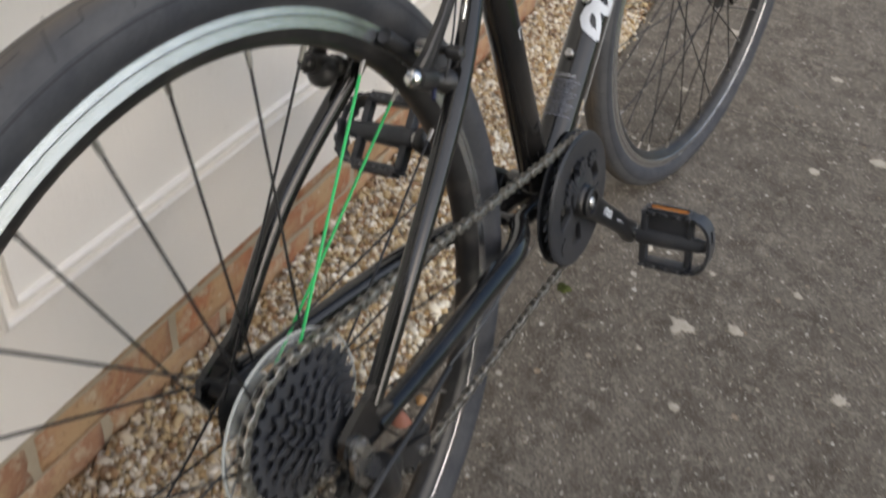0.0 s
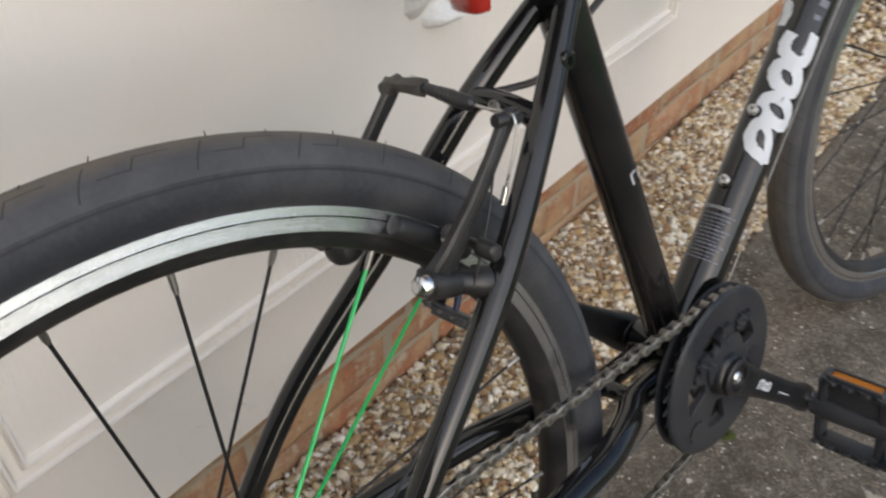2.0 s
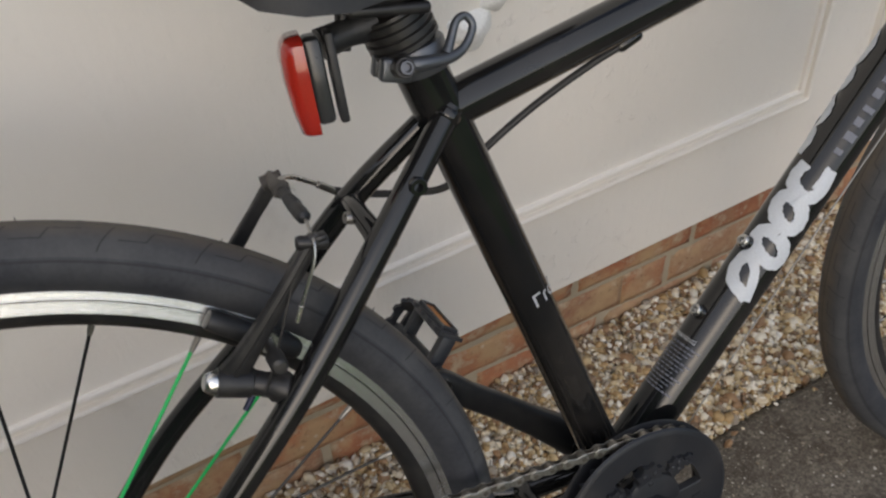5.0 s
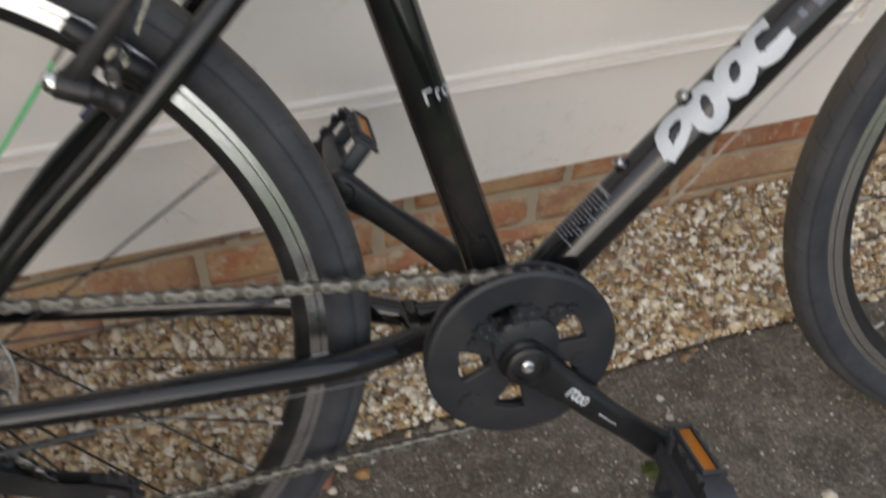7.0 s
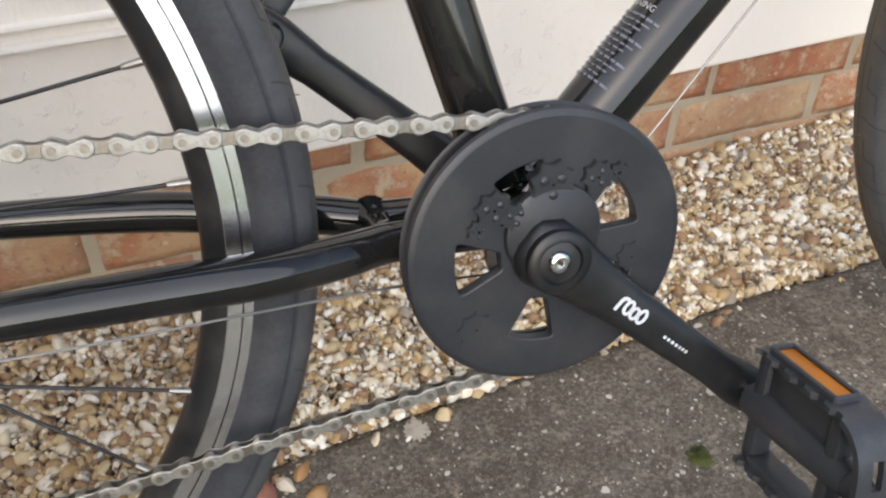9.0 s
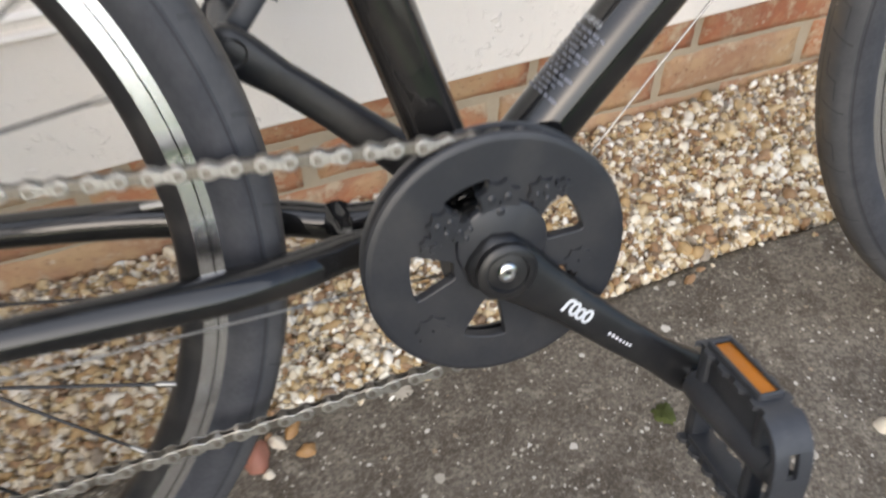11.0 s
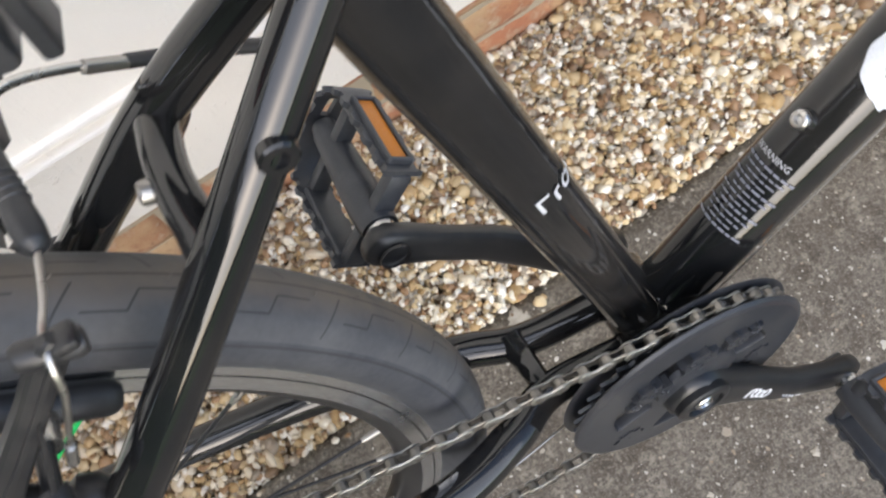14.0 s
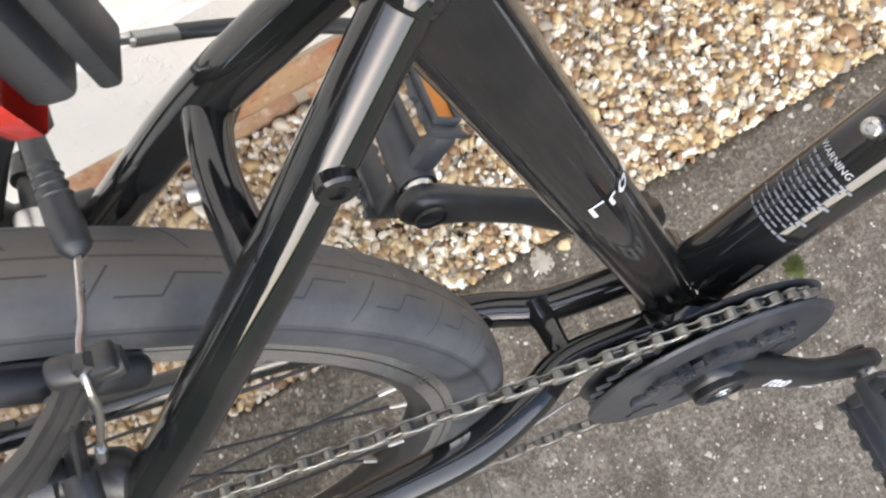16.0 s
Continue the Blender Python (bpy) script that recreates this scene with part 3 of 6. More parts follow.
def stones(count, ball, faces, middle_size, spread, dent, low, high, span=(0.05, 1.9, 3.6)):
    """Stones scattered over the bed: their corners and faces."""
    near = rng.random(count) < 0.87
    x = np.where(near, rng.uniform(span[0], span[1], count), rng.uniform(span[1], span[2], count))
    edge = np.array([edge_at(v) for v in x])
    foot = np.array([wall_foot(v) for v in x]) + 0.010
    y = foot + (edge - foot) * rng.uniform(0.0, 0.99, count)
    stray = rng.random(count) < 0.0016
    y = np.where(stray, edge - np.abs(rng.normal(0, 0.010, count)), y)
    heap = np.array([bed_height(u, v) for u, v in zip(x, y)])
    size = np.clip(rng.lognormal(math.log(middle_size), spread, count), 0.0018, 0.0105)
    z = np.where(stray, heap + size * 0.4, heap + rng.uniform(low, high, count) - size * 0.25)
    q = rng.normal(size=(count, 4))
    q /= np.linalg.norm(q, axis=1)[:, None]
    w, i, j, k = q.T
    rot = np.array([[1 - 2 * (j * j + k * k), 2 * (i * j - k * w), 2 * (i * k + j * w)],
                    [2 * (i * j + k * w), 1 - 2 * (i * i + k * k), 2 * (j * k - i * w)],
                    [2 * (i * k - j * w), 2 * (j * k + i * w), 1 - 2 * (i * i + j * j)]]).transpose(2, 0, 1)
    shape = size[:, None] * rng.uniform([1.0, 0.75, 0.45], [1.5, 1.15, 0.9], (count, 3))
    dents = 1 + dent * rng.uniform(-1, 1, (count, len(ball)))
    body = ball[None] * dents[:, :, None] * shape[:, None]
    body = np.einsum("nij,nkj->nki", rot, body) + np.stack([x, y, z], -1)[:, None]
    return body.reshape(-1, 3), (faces[None] + (np.arange(count) * len(ball))[:, None, None]).reshape(-1, 3)


def pebble_mass():
    sharp, rounder = stone_shapes()
    v0, f0 = stones(46000, *sharp, 0.0030, 0.30, 0.22, -0.008, 0.005)
    v1, f1 = stones(11500, *rounder, 0.0044, 0.30, 0.15, -0.004, 0.005)
    v2, f2 = stones(9000, *sharp, 0.0048, 0.30, 0.2, -0.004, 0.005, (-1.3, 0.05, 0.06))
    v0, f0 = np.r_[v0, v2], np.r_[f0, f2 + len(v0)]
    body, faces = np.r_[v0, v1], np.r_[f0, f1 + len(v0)]
    me = bpy.data.meshes.new("gravel")
    me.vertices.add(len(body))
    me.vertices.foreach_set("co", body.ravel())
    me.loops.add(faces.size)
    me.loops.foreach_set("vertex_index", faces.ravel().astype(np.int32))
    me.polygons.add(len(faces))
    me.polygons.foreach_set("loop_start", np.arange(0, faces.size, 3, dtype=np.int32))
    me.polygons.foreach_set("loop_total", np.full(len(faces), 3, dtype=np.int32))
    me.polygons.foreach_set("use_smooth", np.arange(len(faces)) >= len(f0))
    me.update(calc_edges=True)
    me.materials.append(GRAVEL)
    return new("gravel", me)


# sandy bed under the pebbles
bed_xs, bed_ss = np.linspace(-3.0, 5.0, 161), np.linspace(-0.15, 1.0, 9)
bed_v = []
for x in bed_xs:
    for s in bed_ss:
        y = wall_foot(x) + (edge_at(x) - wall_foot(x)) * s
        bed_v.append((x, y, bed_height(x, y) - 0.007))
bed_f = [(i * 9 + j, i * 9 + j + 1, i * 9 + j + 10, i * 9 + j + 9) for i in range(160) for j in range(8)]
BED = worn("gravel_grit", (0.13, 0.085, 0.045), 0.95, scale=120, relief=1.0)
tagged(mesh_object("gravel_bed", bed_v, bed_f, BED), "sandy grit under the pebbles", "gravel bed", kind="structure")
tagged(pebble_mass(), "loose cream, tan and brown river pebbles beside the wall", "gravel", kind="stuff")

# ---- wall ----
PAINT_Z = 0.1269          # lower edge of the paint
WALL_X0, WALL_X1, WALL_TOP = -3.0, 5.5, 2.7


def wall_piece():
    v, f = block((WALL_X1 - WALL_X0, 0.2, WALL_TOP - PAINT_Z), 0.004, 2, ((WALL_X0 + WALL_X1) / 2, 0.1, (WALL_TOP + PAINT_Z) / 2))
    return v, f


wall = mesh_object("wall_north", *wall_piece(), WALL_PAINT, False)
tagged(wall, "cream painted panelled wall with lumpy old paint", "wall", kind="structure")
wall.matrix_world = TILT


def bead_frame(x0, x1, z0, z1):
    """A mitred moulding: two rounded ridges with a groove between them."""
    prof = []
    for mid, wide, high in ((-0.0078, 0.0036, 0.0080), (0.0066, 0.0030, 0.0066)):
        prof += [(mid + wide * u, 0.002 if abs(u) > 1 else 0.0004 - high * math.sqrt(1 - abs(u) ** 2.4)) for u in (-1.02, -0.96, -0.8, -0.5, 0.0, 0.5, 0.8, 0.96, 1.02)]
    verts, faces, n = [], [], len(prof)
    for cx, cz, sx, sz in ((x0, z0, 1, 1), (x1, z0, -1, 1), (x1, z1, -1, -1), (x0, z1, 1, -1)):
        for d, y in prof:
            verts.append((cx + sx * d, y, cz + sz * d))
    for c in range(4):
        for k in range(n - 1):
            a, b = c * n, ((c + 1) % 4) * n
            faces.append((a + k, b + k, b + k + 1, a + k + 1))
    return verts, faces


for x0, x1 in ((-1.926, -0.932), (-0.807, 0.187), (0.312, 1.306), (1.431, 2.425), (2.550, 3.544), (3.669, 4.663)):
    part("moulding", bead_frame(x0, x1, 0.2734, 1.35), WALL_PAINT, wall)

# hardened drips of filler under an old fixing on the wall
FILLER = worn("white_filler", (0.86, 0.845, 0.81), 0.6, scale=30, relief=0.4)
lumps = []
for k, (x, z, long, tall, turn, h) in enumerate(((0.764, 0.491, 0.018, 0.026, 12, 0.020), (0.806, 0.512, 0.030, 0.020, 12, 0.016), (0.796, 0.4575, 0.024, 0.0125, 10, 0.020), (0.822, 0.4490, 0.019, 0.0080, 6, 0.012), (0.836, 0.535, 0.020, 0.014, -20, 0.012))):
    flat = pose(x, 0.003, z, 0, turn, 0) @ Matrix.Diagonal((long, 1.0, tall, 1.0)) @ pose(0, 0, 0, 90, 0, 0)
    lumps.append(moved(lump(0, 0, 1.0, h, 2.0 + 1.7 * k, 40, 10, 0.05, 0.0), flat))
part("filler_lump", joined(*lumps), FILLER, wall, "white lumps of hardened filler")

plinth = mesh_object("brick_plinth", *block((WALL_X1 - WALL_X0, 0.19, PAINT_Z + 0.08), 0, 1, ((WALL_X0 + WALL_X1) / 2, 0.1108, (PAINT_Z - 0.08) / 2 - 0.001)), MORTAR, False)
tagged(plinth, "low plinth of red bricks in sandy mortar", "plinth", kind="structure")
plinth.matrix_world = TILT


def brick_mesh(seed, height, long=0.193):
    """A worn brick with rounded, chipped edges; its face looks to -y."""
    bm = bmesh.new()
    bmesh.ops.create_grid(bm, x_segments=14, y_segments=5, size=0.5)
    me = bpy.data.meshes.new("brick")
    for v in bm.verts:
        sx, sz = v.co.x, v.co.y
        edge = max(abs(sx) - 0.475, 0) / 0.025, max(abs(sz) - 0.42, 0) / 0.08
        y = 0.0028 * max(edge) ** 2 + 0.0014 * noise.noise((sx * 5 + seed, sz * 3, seed))
        nx = 0.0016 * noise.noise((sz * 4, seed, sx * 9))
        nz = 0.0016 * noise.noise((sx * 9, seed, 3))
        v.co = (sx * long + nx, y, sz * (height + 0.003) + nz)
    rim_edges = [e for e in bm.edges if e.is_boundary]
    out = bmesh.ops.extrude_edge_only(bm, edges=rim_edges)["geom"]
    for g in out:
        if isinstance(g, bmesh.types.BMVert):
            g.co.y = 0.025
    bmesh.ops.recalc_face_normals(bm, faces=bm.faces)
    for f in bm.faces:
        f.smooth = True
    bm.to_mesh(me)
    bm.free()
    me.materials.append(BRICK)
    return me


# ---- the bicycle: x ahead, y to its left, z up in its own plane; it leans on the wall side ----
LEAN = Matrix(((0.9996, 0.0283, 0.0076, 0.3433), (-0.0293, 0.9651, 0.2603, -0.3768), (0.0, -0.2604, 0.9655, 0.0018), (0, 0, 0, 1)))
bicycle = new("bicycle")
bicycle.matrix_world = LEAN
tagged(bicycle, "gloss black child's bicycle with white lettering and green spokes, leaning", "bicycle")
AXLE, BB = (0.0, 0.0, 0.318), (0.4240, 0.0, 0.2732)
ST_TOP, HEAD_LOW, HEAD_TOP = (0.3235, 0.0, 0.643), (0.848, 0.0, 0.640), (0.808, 0.0, 0.750)
DT0, DT1, DT_R = np.array((0.4240, 0.0, 0.2775)), np.array((0.8392, 0.0, 0.6908)), 0.0193
ST_R = 0.0160


def bike_part(name, piece, mat, label="", smooth=True, under=None):
    return part(name, piece, mat, under or bicycle, label, smooth)


BOLT_STEEL = worn("weathered_bolt_steel", (0.36, 0.35, 0.33), 0.4, metal=1.0, dust=0.2, scale=160)


def lathe_along(p0, p1, profile, segs=20):
    """Turns (share of the way, radius) pairs about the line p0 to p1."""
    p0, p1 = np.array(p0, float), np.array(p1, float)
    way = (p1 - p0) / np.linalg.norm(p1 - p0)
    a = np.cross(way, (0, 1.0, 0))
    a /= np.linalg.norm(a)
    b = np.cross(way, a)
    n, verts, faces = len(profile), [], []
    for i in range(segs):
        t = math.tau * i / segs
        verts += [p0 + (p1 - p0) * u + r * (math.cos(t) * a + math.sin(t) * b) for u, r in profile]
    for i in range(segs):
        j = (i + 1) % segs
        faces += [(i * n + k, i * n + k + 1, j * n + k + 1, j * n + k) for k in range(n - 1)]
    return verts, faces


# main tubes
seat_tube = bike_part("seat_tube", tube([BB, ST_TOP], ST_R, 32), PAINT, "gloss black tube with small white print")
down_tube = bike_part("down_tube", tube([DT0, DT1], DT_R, 36), PAINT, "gloss black tube with big white lettering")
bike_part("top_tube", tube([(0.334, 0, 0.6150), (0.829, 0, 0.7060)], 0.0144, 28), PAINT)
bike_part("head_tube", tube([HEAD_LOW, (0.844, 0, 0.651), (0.812, 0, 0.739), HEAD_TOP], [0.021, 0.0185, 0.0185, 0.021], 28), PAINT)
bike_part("bottom_bracket_shell", moved(lathe([(0.0, -0.034), (0.019, -0.034), (0.0205, -0.032), (0.0205, 0.032), (0.019, 0.034), (0.0, 0.034)], 36), Matrix.Translation(BB)), PAINT)
CHAIN_STAY_RIGHT = [(0.028, -0.0653, 0.3115), (0.130, -0.0570, 0.3018), (0.228, -0.0475, 0.2935), (0.283, -0.0420, 0.2886), (0.323, -0.0286, 0.2833), (0.354, -0.0140, 0.2785), (0.410, -0.0140, 0.2743)]
CHAIN_STAY_LEFT = [(0.028, 0.0643, 0.3109), (0.130, 0.0563, 0.3045), (0.228, 0.0478, 0.2958), (0.283, 0.0394, 0.2876), (0.323, 0.0313, 0.2818), (0.354, 0.0220, 0.2772), (0.410, 0.0188, 0.2742)]
STAY_RIGHT = [(0.11, 0.0662, 0.4220), (0.198, 0.0545, 0.4972), (0.2675, 0.0361, 0.5612), (0.334, 0.0100, 0.6185)]
STAY_LEFT = [(0.11, 0.0618, 0.4205), (0.198, 0.0445, 0.4955), (0.2675, 0.0215, 0.5670), (0.334, 0.0076, 0.6150)]
for s in (-1, 1):
    line = STAY_RIGHT if s < 0 else STAY_LEFT
    bike_part("seat_stay", tube([(0.028, s * 0.0665, 0.334)] + [(x, s * y, z) for x, y, z in line], [0.0072, 0.0082, 0.0088, 0.0086, 0.0080], 20, 8), PAINT)
    run = CHAIN_STAY_RIGHT if s < 0 else CHAIN_STAY_LEFT
    bike_part("chain_stay", tube(run, [0.0075, 0.0095, 0.0112, 0.0115, 0.0112, 0.0106, 0.0100], 20, 8), PAINT)
    plate = slab([(-0.014, 0.318), (-0.009, 0.331), (0.006, 0.338), (0.034, 0.349), (0.043, 0.340), (0.026, 0.328), (0.030, 0.322), (0.046, 0.318), (0.044, 0.304),
                  (0.016, 0.305), (0.004, 0.303), (-0.010, 0.305)], s * 0.064, s * 0.070)
    flat_shaded(bike_part("dropout", plate, PAINT))
    bike_part("eyelet", moved(lathe([(0.0027, -0.0040), (0.0050, -0.0040), (0.0058, -0.0032), (0.0060, 0.0050), (0.0052, 0.0058), (0.0027, 0.0058)], 24, True),
                              pose(0.2975, -0.0312 if s < 0 else 0.0172, 0.5868, 0, 0, 0 if s < 0 else 180)), PAINT, "small threaded eyelet on the stay")
bike_part("stay_bridge", tube([(0.352, -0.016, 0.279), (0.351, -0.003, 0.2795), (0.350, 0.010, 0.2797), (0.349, 0.024, 0.279)], [0.0105, 0.0070, 0.0075, 0.0120], 16, 4), PAINT)
bike_part("brake_bridge", tube([(0.270, -0.037, 0.559), (0.268, -0.024, 0.566), (0.2670, -0.007, 0.570), (0.268, 0.010, 0.569), (0.270, 0.023, 0.565)], [0.0090, 0.0068, 0.0062, 0.0068, 0.0090], 16, 5), PAINT)
bike_part("bridge_bolt", joined(tube([(0.268, -0.0065, 0.5665), (0.2590, -0.0078, 0.5705)], 0.0030, 16), lathe_along((0.2625, -0.0075, 0.5690), (0.2575, -0.0080, 0.5712), [(0.0, 0.0038), (0.75, 0.0038), (1.0, 0.0034), (1.0, 0.0022), (0.45, 0.0020), (0.45, 0.0)])), BOLT_STEEL, "bare steel bolt in the brake bridge")

bike_part("bridge_nut", joined(lathe_along((0.2695, 0.0075, 0.5665), (0.2640, 0.0075, 0.5732), [(0.0, 0.0052), (0.45, 0.0052), (0.5, 0.0036), (0.9, 0.0036), (1.0, 0.0028), (1.0, 0.0)], 12)), BOLT_STEEL, "small steel nut on the brake bridge")

# weld beads where the tubes meet


def weld(p, way, r, name="weld_bead"):
    """A lumpy ring of weld round a tube of radius r at p."""
    p, way = np.array(p, float), np.array(way, float)
    way = way / np.linalg.norm(way)
    a = np.cross(way, (0, 1.0, 0))
    a /= np.linalg.norm(a)
    b = np.cross(way, a)
    verts, faces, segs, n = [], [], 72, 7
    for i in range(segs):
        t = math.tau * i / segs
        out = math.cos(t) * a + math.sin(t) * b
        lumpy = 1 + 0.10 * math.sin(i * math.tau / 4.5)
        for q in range(n):
            g = math.pi * q / (n - 1)
            verts.append(p + out * (r - 0.0004 + 0.0010 * math.sin(g) * lumpy) + way * 0.0034 * math.cos(g))
    for i in range(segs):
        j = (i + 1) % segs
        faces += [(i * n + q, i * n + q + 1, j * n + q + 1, j * n + q) for q in range(n - 1)]
    return bike_part(name, (verts, faces), PAINT)


st_way, dt_dir = np.array(ST_TOP) - np.array(BB), DT1 - DT0
weld(np.array(BB) + st_way / np.linalg.norm(st_way) * 0.0225, st_way, ST_R)
weld(DT0 + dt_dir / np.linalg.norm(dt_dir) * 0.0215, dt_dir, DT_R)
for s in (-1, 1):
    weld((0.404, -0.0140 if s < 0 else 0.0193, 0.2748), (1, 0, -0.1), 0.0101)
    weld((0.330, s * (0.0120 if s < 0 else 0.0085), 0.6150), (0.74, -s * 0.26, 0.65), 0.0083)

# seat clamp with its quick-release lever
axis_st = (Vector(ST_TOP) - Vector(BB)).normalized()
turn_st = Vector((0, 1, 0)).rotation_difference(axis_st).to_matrix().to_4x4()
CLAMP_METAL = worn("anodised_grey_metal", (0.12, 0.13, 0.145), 0.32, metal=0.6, dust=0.12, scale=80, relief=0.08)
clamp = bike_part("seat_clamp", moved(lathe([(0.0145, 0.010), (0.0180, 0.010), (0.0190, 0.0086), (0.0190, -0.0054), (0.0182, -0.0066), (0.0160, -0.0066)], 36),
                                      Matrix.Translation((0.3225, 0, 0.6490)) @ Matrix.Rotation(radians(7), 4, "Y") @ turn_st), CLAMP_METAL, "dark grey collar on the seat tube")
ear_at = Matrix.Translation((0.3040, -0.006, 0.6500)) @ Matrix.Rotation(radians(18), 4, "Y")
for y in (-0.0085, 0.0045):
    flat_shaded(bike_part("clamp_ear", moved(block((0.019, 0.0075, 0.0135), 0.0026, 3, (0, y, 0)), ear_at), CLAMP_METAL, under=clamp))
bike_part("clamp_bolt", tube([(0.3045, -0.026, 0.6515), (0.3045, 0.018, 0.6515)], 0.0030, 12), BOLT_STEEL, "steel bolt", under=clamp)
bike_part("barrel_nut", lathe_along((0.2965, -0.0200, 0.6510), (0.2965, 0.0130, 0.6510), [(0.0, 0.0), (0.0, 0.0042), (0.06, 0.0050), (0.94, 0.0050), (1.0, 0.0042), (1.0, 0.0)]), BLACK_METAL, under=clamp)
bike_part("clamp_nut", tube([(0.3062, -0.0150, 0.6510), (0.3060, -0.0165, 0.6514), (0.3054, -0.0275, 0.6536), (0.3053, -0.0290, 0.6539)], [0.0052, 0.0060, 0.0060, 0.0054], 22), BLACK_METAL, under=clamp)
bike_part("nut_face", lathe_along((0.3055, -0.0280, 0.6538), (0.3051, -0.0325, 0.6547), [(0.0, 0.0044), (0.6, 0.0044), (1.0, 0.0036), (1.0, 0.0027), (0.3, 0.0022), (0.3, 0.0)]), DARK_STEEL, "round bolt head", under=clamp)
bike_part("lever", tube([(0.3070, -0.0215, 0.6530), (0.3180, -0.0235, 0.6520), (0.3340, -0.0215, 0.6505), (0.3450, -0.0195, 0.6535), (0.3530, -0.0165, 0.6625), (0.3505, -0.0150, 0.6690), (0.3440, -0.0160, 0.6680), (0.3385, -0.0180, 0.6600), (0.3335, -0.0205, 0.6530)],
                        [0.0046, 0.0042, 0.0034, 0.0026, 0.0024, 0.0024, 0.0024, 0.0026, 0.003], 12, 6), CLAMP_METAL, "dark grey looped quick-release lever", under=clamp)
bike_part("seat_post", tube([(0.329, 0, 0.625), (0.3135, 0, 0.683)], 0.0136, 24), BLACK_METAL)

# saddle


def saddle_shell():
    """Cross sections from the tail to the nose: x, half width, top height, depth of the skirt."""
    stations = [(0.203, 0.024, 0.748, 0.026), (0.206, 0.044, 0.752, 0.040), (0.218, 0.058, 0.755, 0.054), (0.238, 0.063, 0.755, 0.061), (0.262, 0.060, 0.752, 0.062), (0.298, 0.046, 0.748, 0.057),
                (0.340, 0.030, 0.745, 0.042), (0.390, 0.021, 0.744, 0.030), (0.425, 0.016, 0.742, 0.024), (0.436, 0.008, 0.739, 0.016)]
    verts, faces, n = [], [], 25
    for x, w, z, d in stations:
        for k in range(n):
            a = math.pi * k / (n - 1)
            c, s = math.cos(a), math.sin(a)
            y = -w * math.copysign(abs(c) ** 0.75, c)
            verts.append((x, y, z - d + d * abs(s) ** 0.42 - 0.004 * math.exp(-(y / 0.012) ** 2)))
    rows = len(stations)
    for j in range(rows - 1):
        for k in range(n - 1):
            a = j * n + k
            faces.append((a, a + 1, a + n + 1, a + n))
    # underside, a little inside the skirt
    base = len(verts)
    for x, w, z, d in stations:
        for k in range(n):
            a = math.pi * k / (n - 1)
            verts.append((x, -w * 0.93 * math.cos(a), z - d + 0.004 + 0.012 * math.sin(a)))
    for j in range(rows - 1):
        for k in range(n - 1):
            a = base + j * n + k
            faces.append((a, a + n, a + n + 1, a + 1))
        for k in (0, n - 1):
            a, b = j * n + k, base + j * n + k
            faces.append((a, a + n, b + n, b) if k == 0 else (a, b, b + n, a + n))
    for j in (0, rows - 1):
        for k in range(n - 1):
            a, b = j * n + k, base + j * n + k
            faces.append((a, b, b + 1, a + 1) if j == 0 else (a, a + 1, b + 1, b))
    return verts, faces


SADDLE_LIFT = Matrix.Translation((0.013, 0, 0.0055))
saddle = bike_part("saddle", moved(saddle_shell(), SADDLE_LIFT), SADDLE_COVER, "smooth dark grey padded saddle")
for s in (-1, 1):
    bike_part("saddle_rail", moved(tube([(0.222, s * 0.034, 0.714), (0.244, s * 0.026, 0.698), (0.275, s * 0.021, 0.686), (0.345, s * 0.021, 0.686), (0.39, s * 0.014, 0.702), (0.415, s * 0.008, 0.722)], 0.0035, 12, 6), SADDLE_LIFT), BLACK_METAL, "black steel rail", under=saddle)
head = [(0.0, 0.0150), (0.0, 0.0195)]
for q in range(4):
    head += [(0.04 + 0.24 * q, 0.0212), (0.16 + 0.24 * q, 0.0212), (0.19 + 0.24 * q, 0.0192), (0.25 + 0.24 * q, 0.0192)]
head += [(1.0, 0.0190), (1.0, 0.0120)]
flat_shaded(bike_part("post_head", lathe_along((0.3175, 0, 0.6595), (0.3115, 0, 0.6800), head, 36), BLACK_METAL, "ribbed black head of the seat post"), 40)
tilt = Matrix.Translation((0.3040, 0, 0.6790)) @ Matrix.Rotation(radians(9.6), 4, "Y")
barrel = [(0.0, 0.0), (0.0, 0.0130), (0.03, 0.0150)]
for q in range(9):
    barrel += [(0.06 + 0.1 * q, 0.0162), (0.10 + 0.1 * q, 0.0162), (0.11 + 0.1 * q, 0.0152), (0.14 + 0.1 * q, 0.0152)]
barrel += [(0.97, 0.0150), (1.0, 0.0130), (1.0, 0.0)]
bike_part("clamp_barrel", moved(lathe_along((0.004, -0.021, -0.0040), (0.004, 0.021, -0.0040), barrel, 32), tilt), BLACK_METAL, "black ribbed rail clamp", under=saddle)
for size, z in (((0.047, 0.050, 0.0064), 0.0056), ((0.054, 0.046, 0.0070), 0.0128)):
    flat_shaded(bike_part("clamp_plate", moved(block(size, 0.0024, 3, (0, 0, z)), tilt), BLACK_METAL, under=saddle))
bike_part("rail_bolt", moved(tube([(-0.020, 0, -0.018), (-0.020, 0, 0.020)], 0.0042, 14), tilt), BLACK_METAL, under=saddle)

# rear light, turned a little to the side
light_pose = pose(0.2560, -0.0110, 0.655, 0, 1, -9) @ Matrix.Rotation(math.pi, 4, "Z")


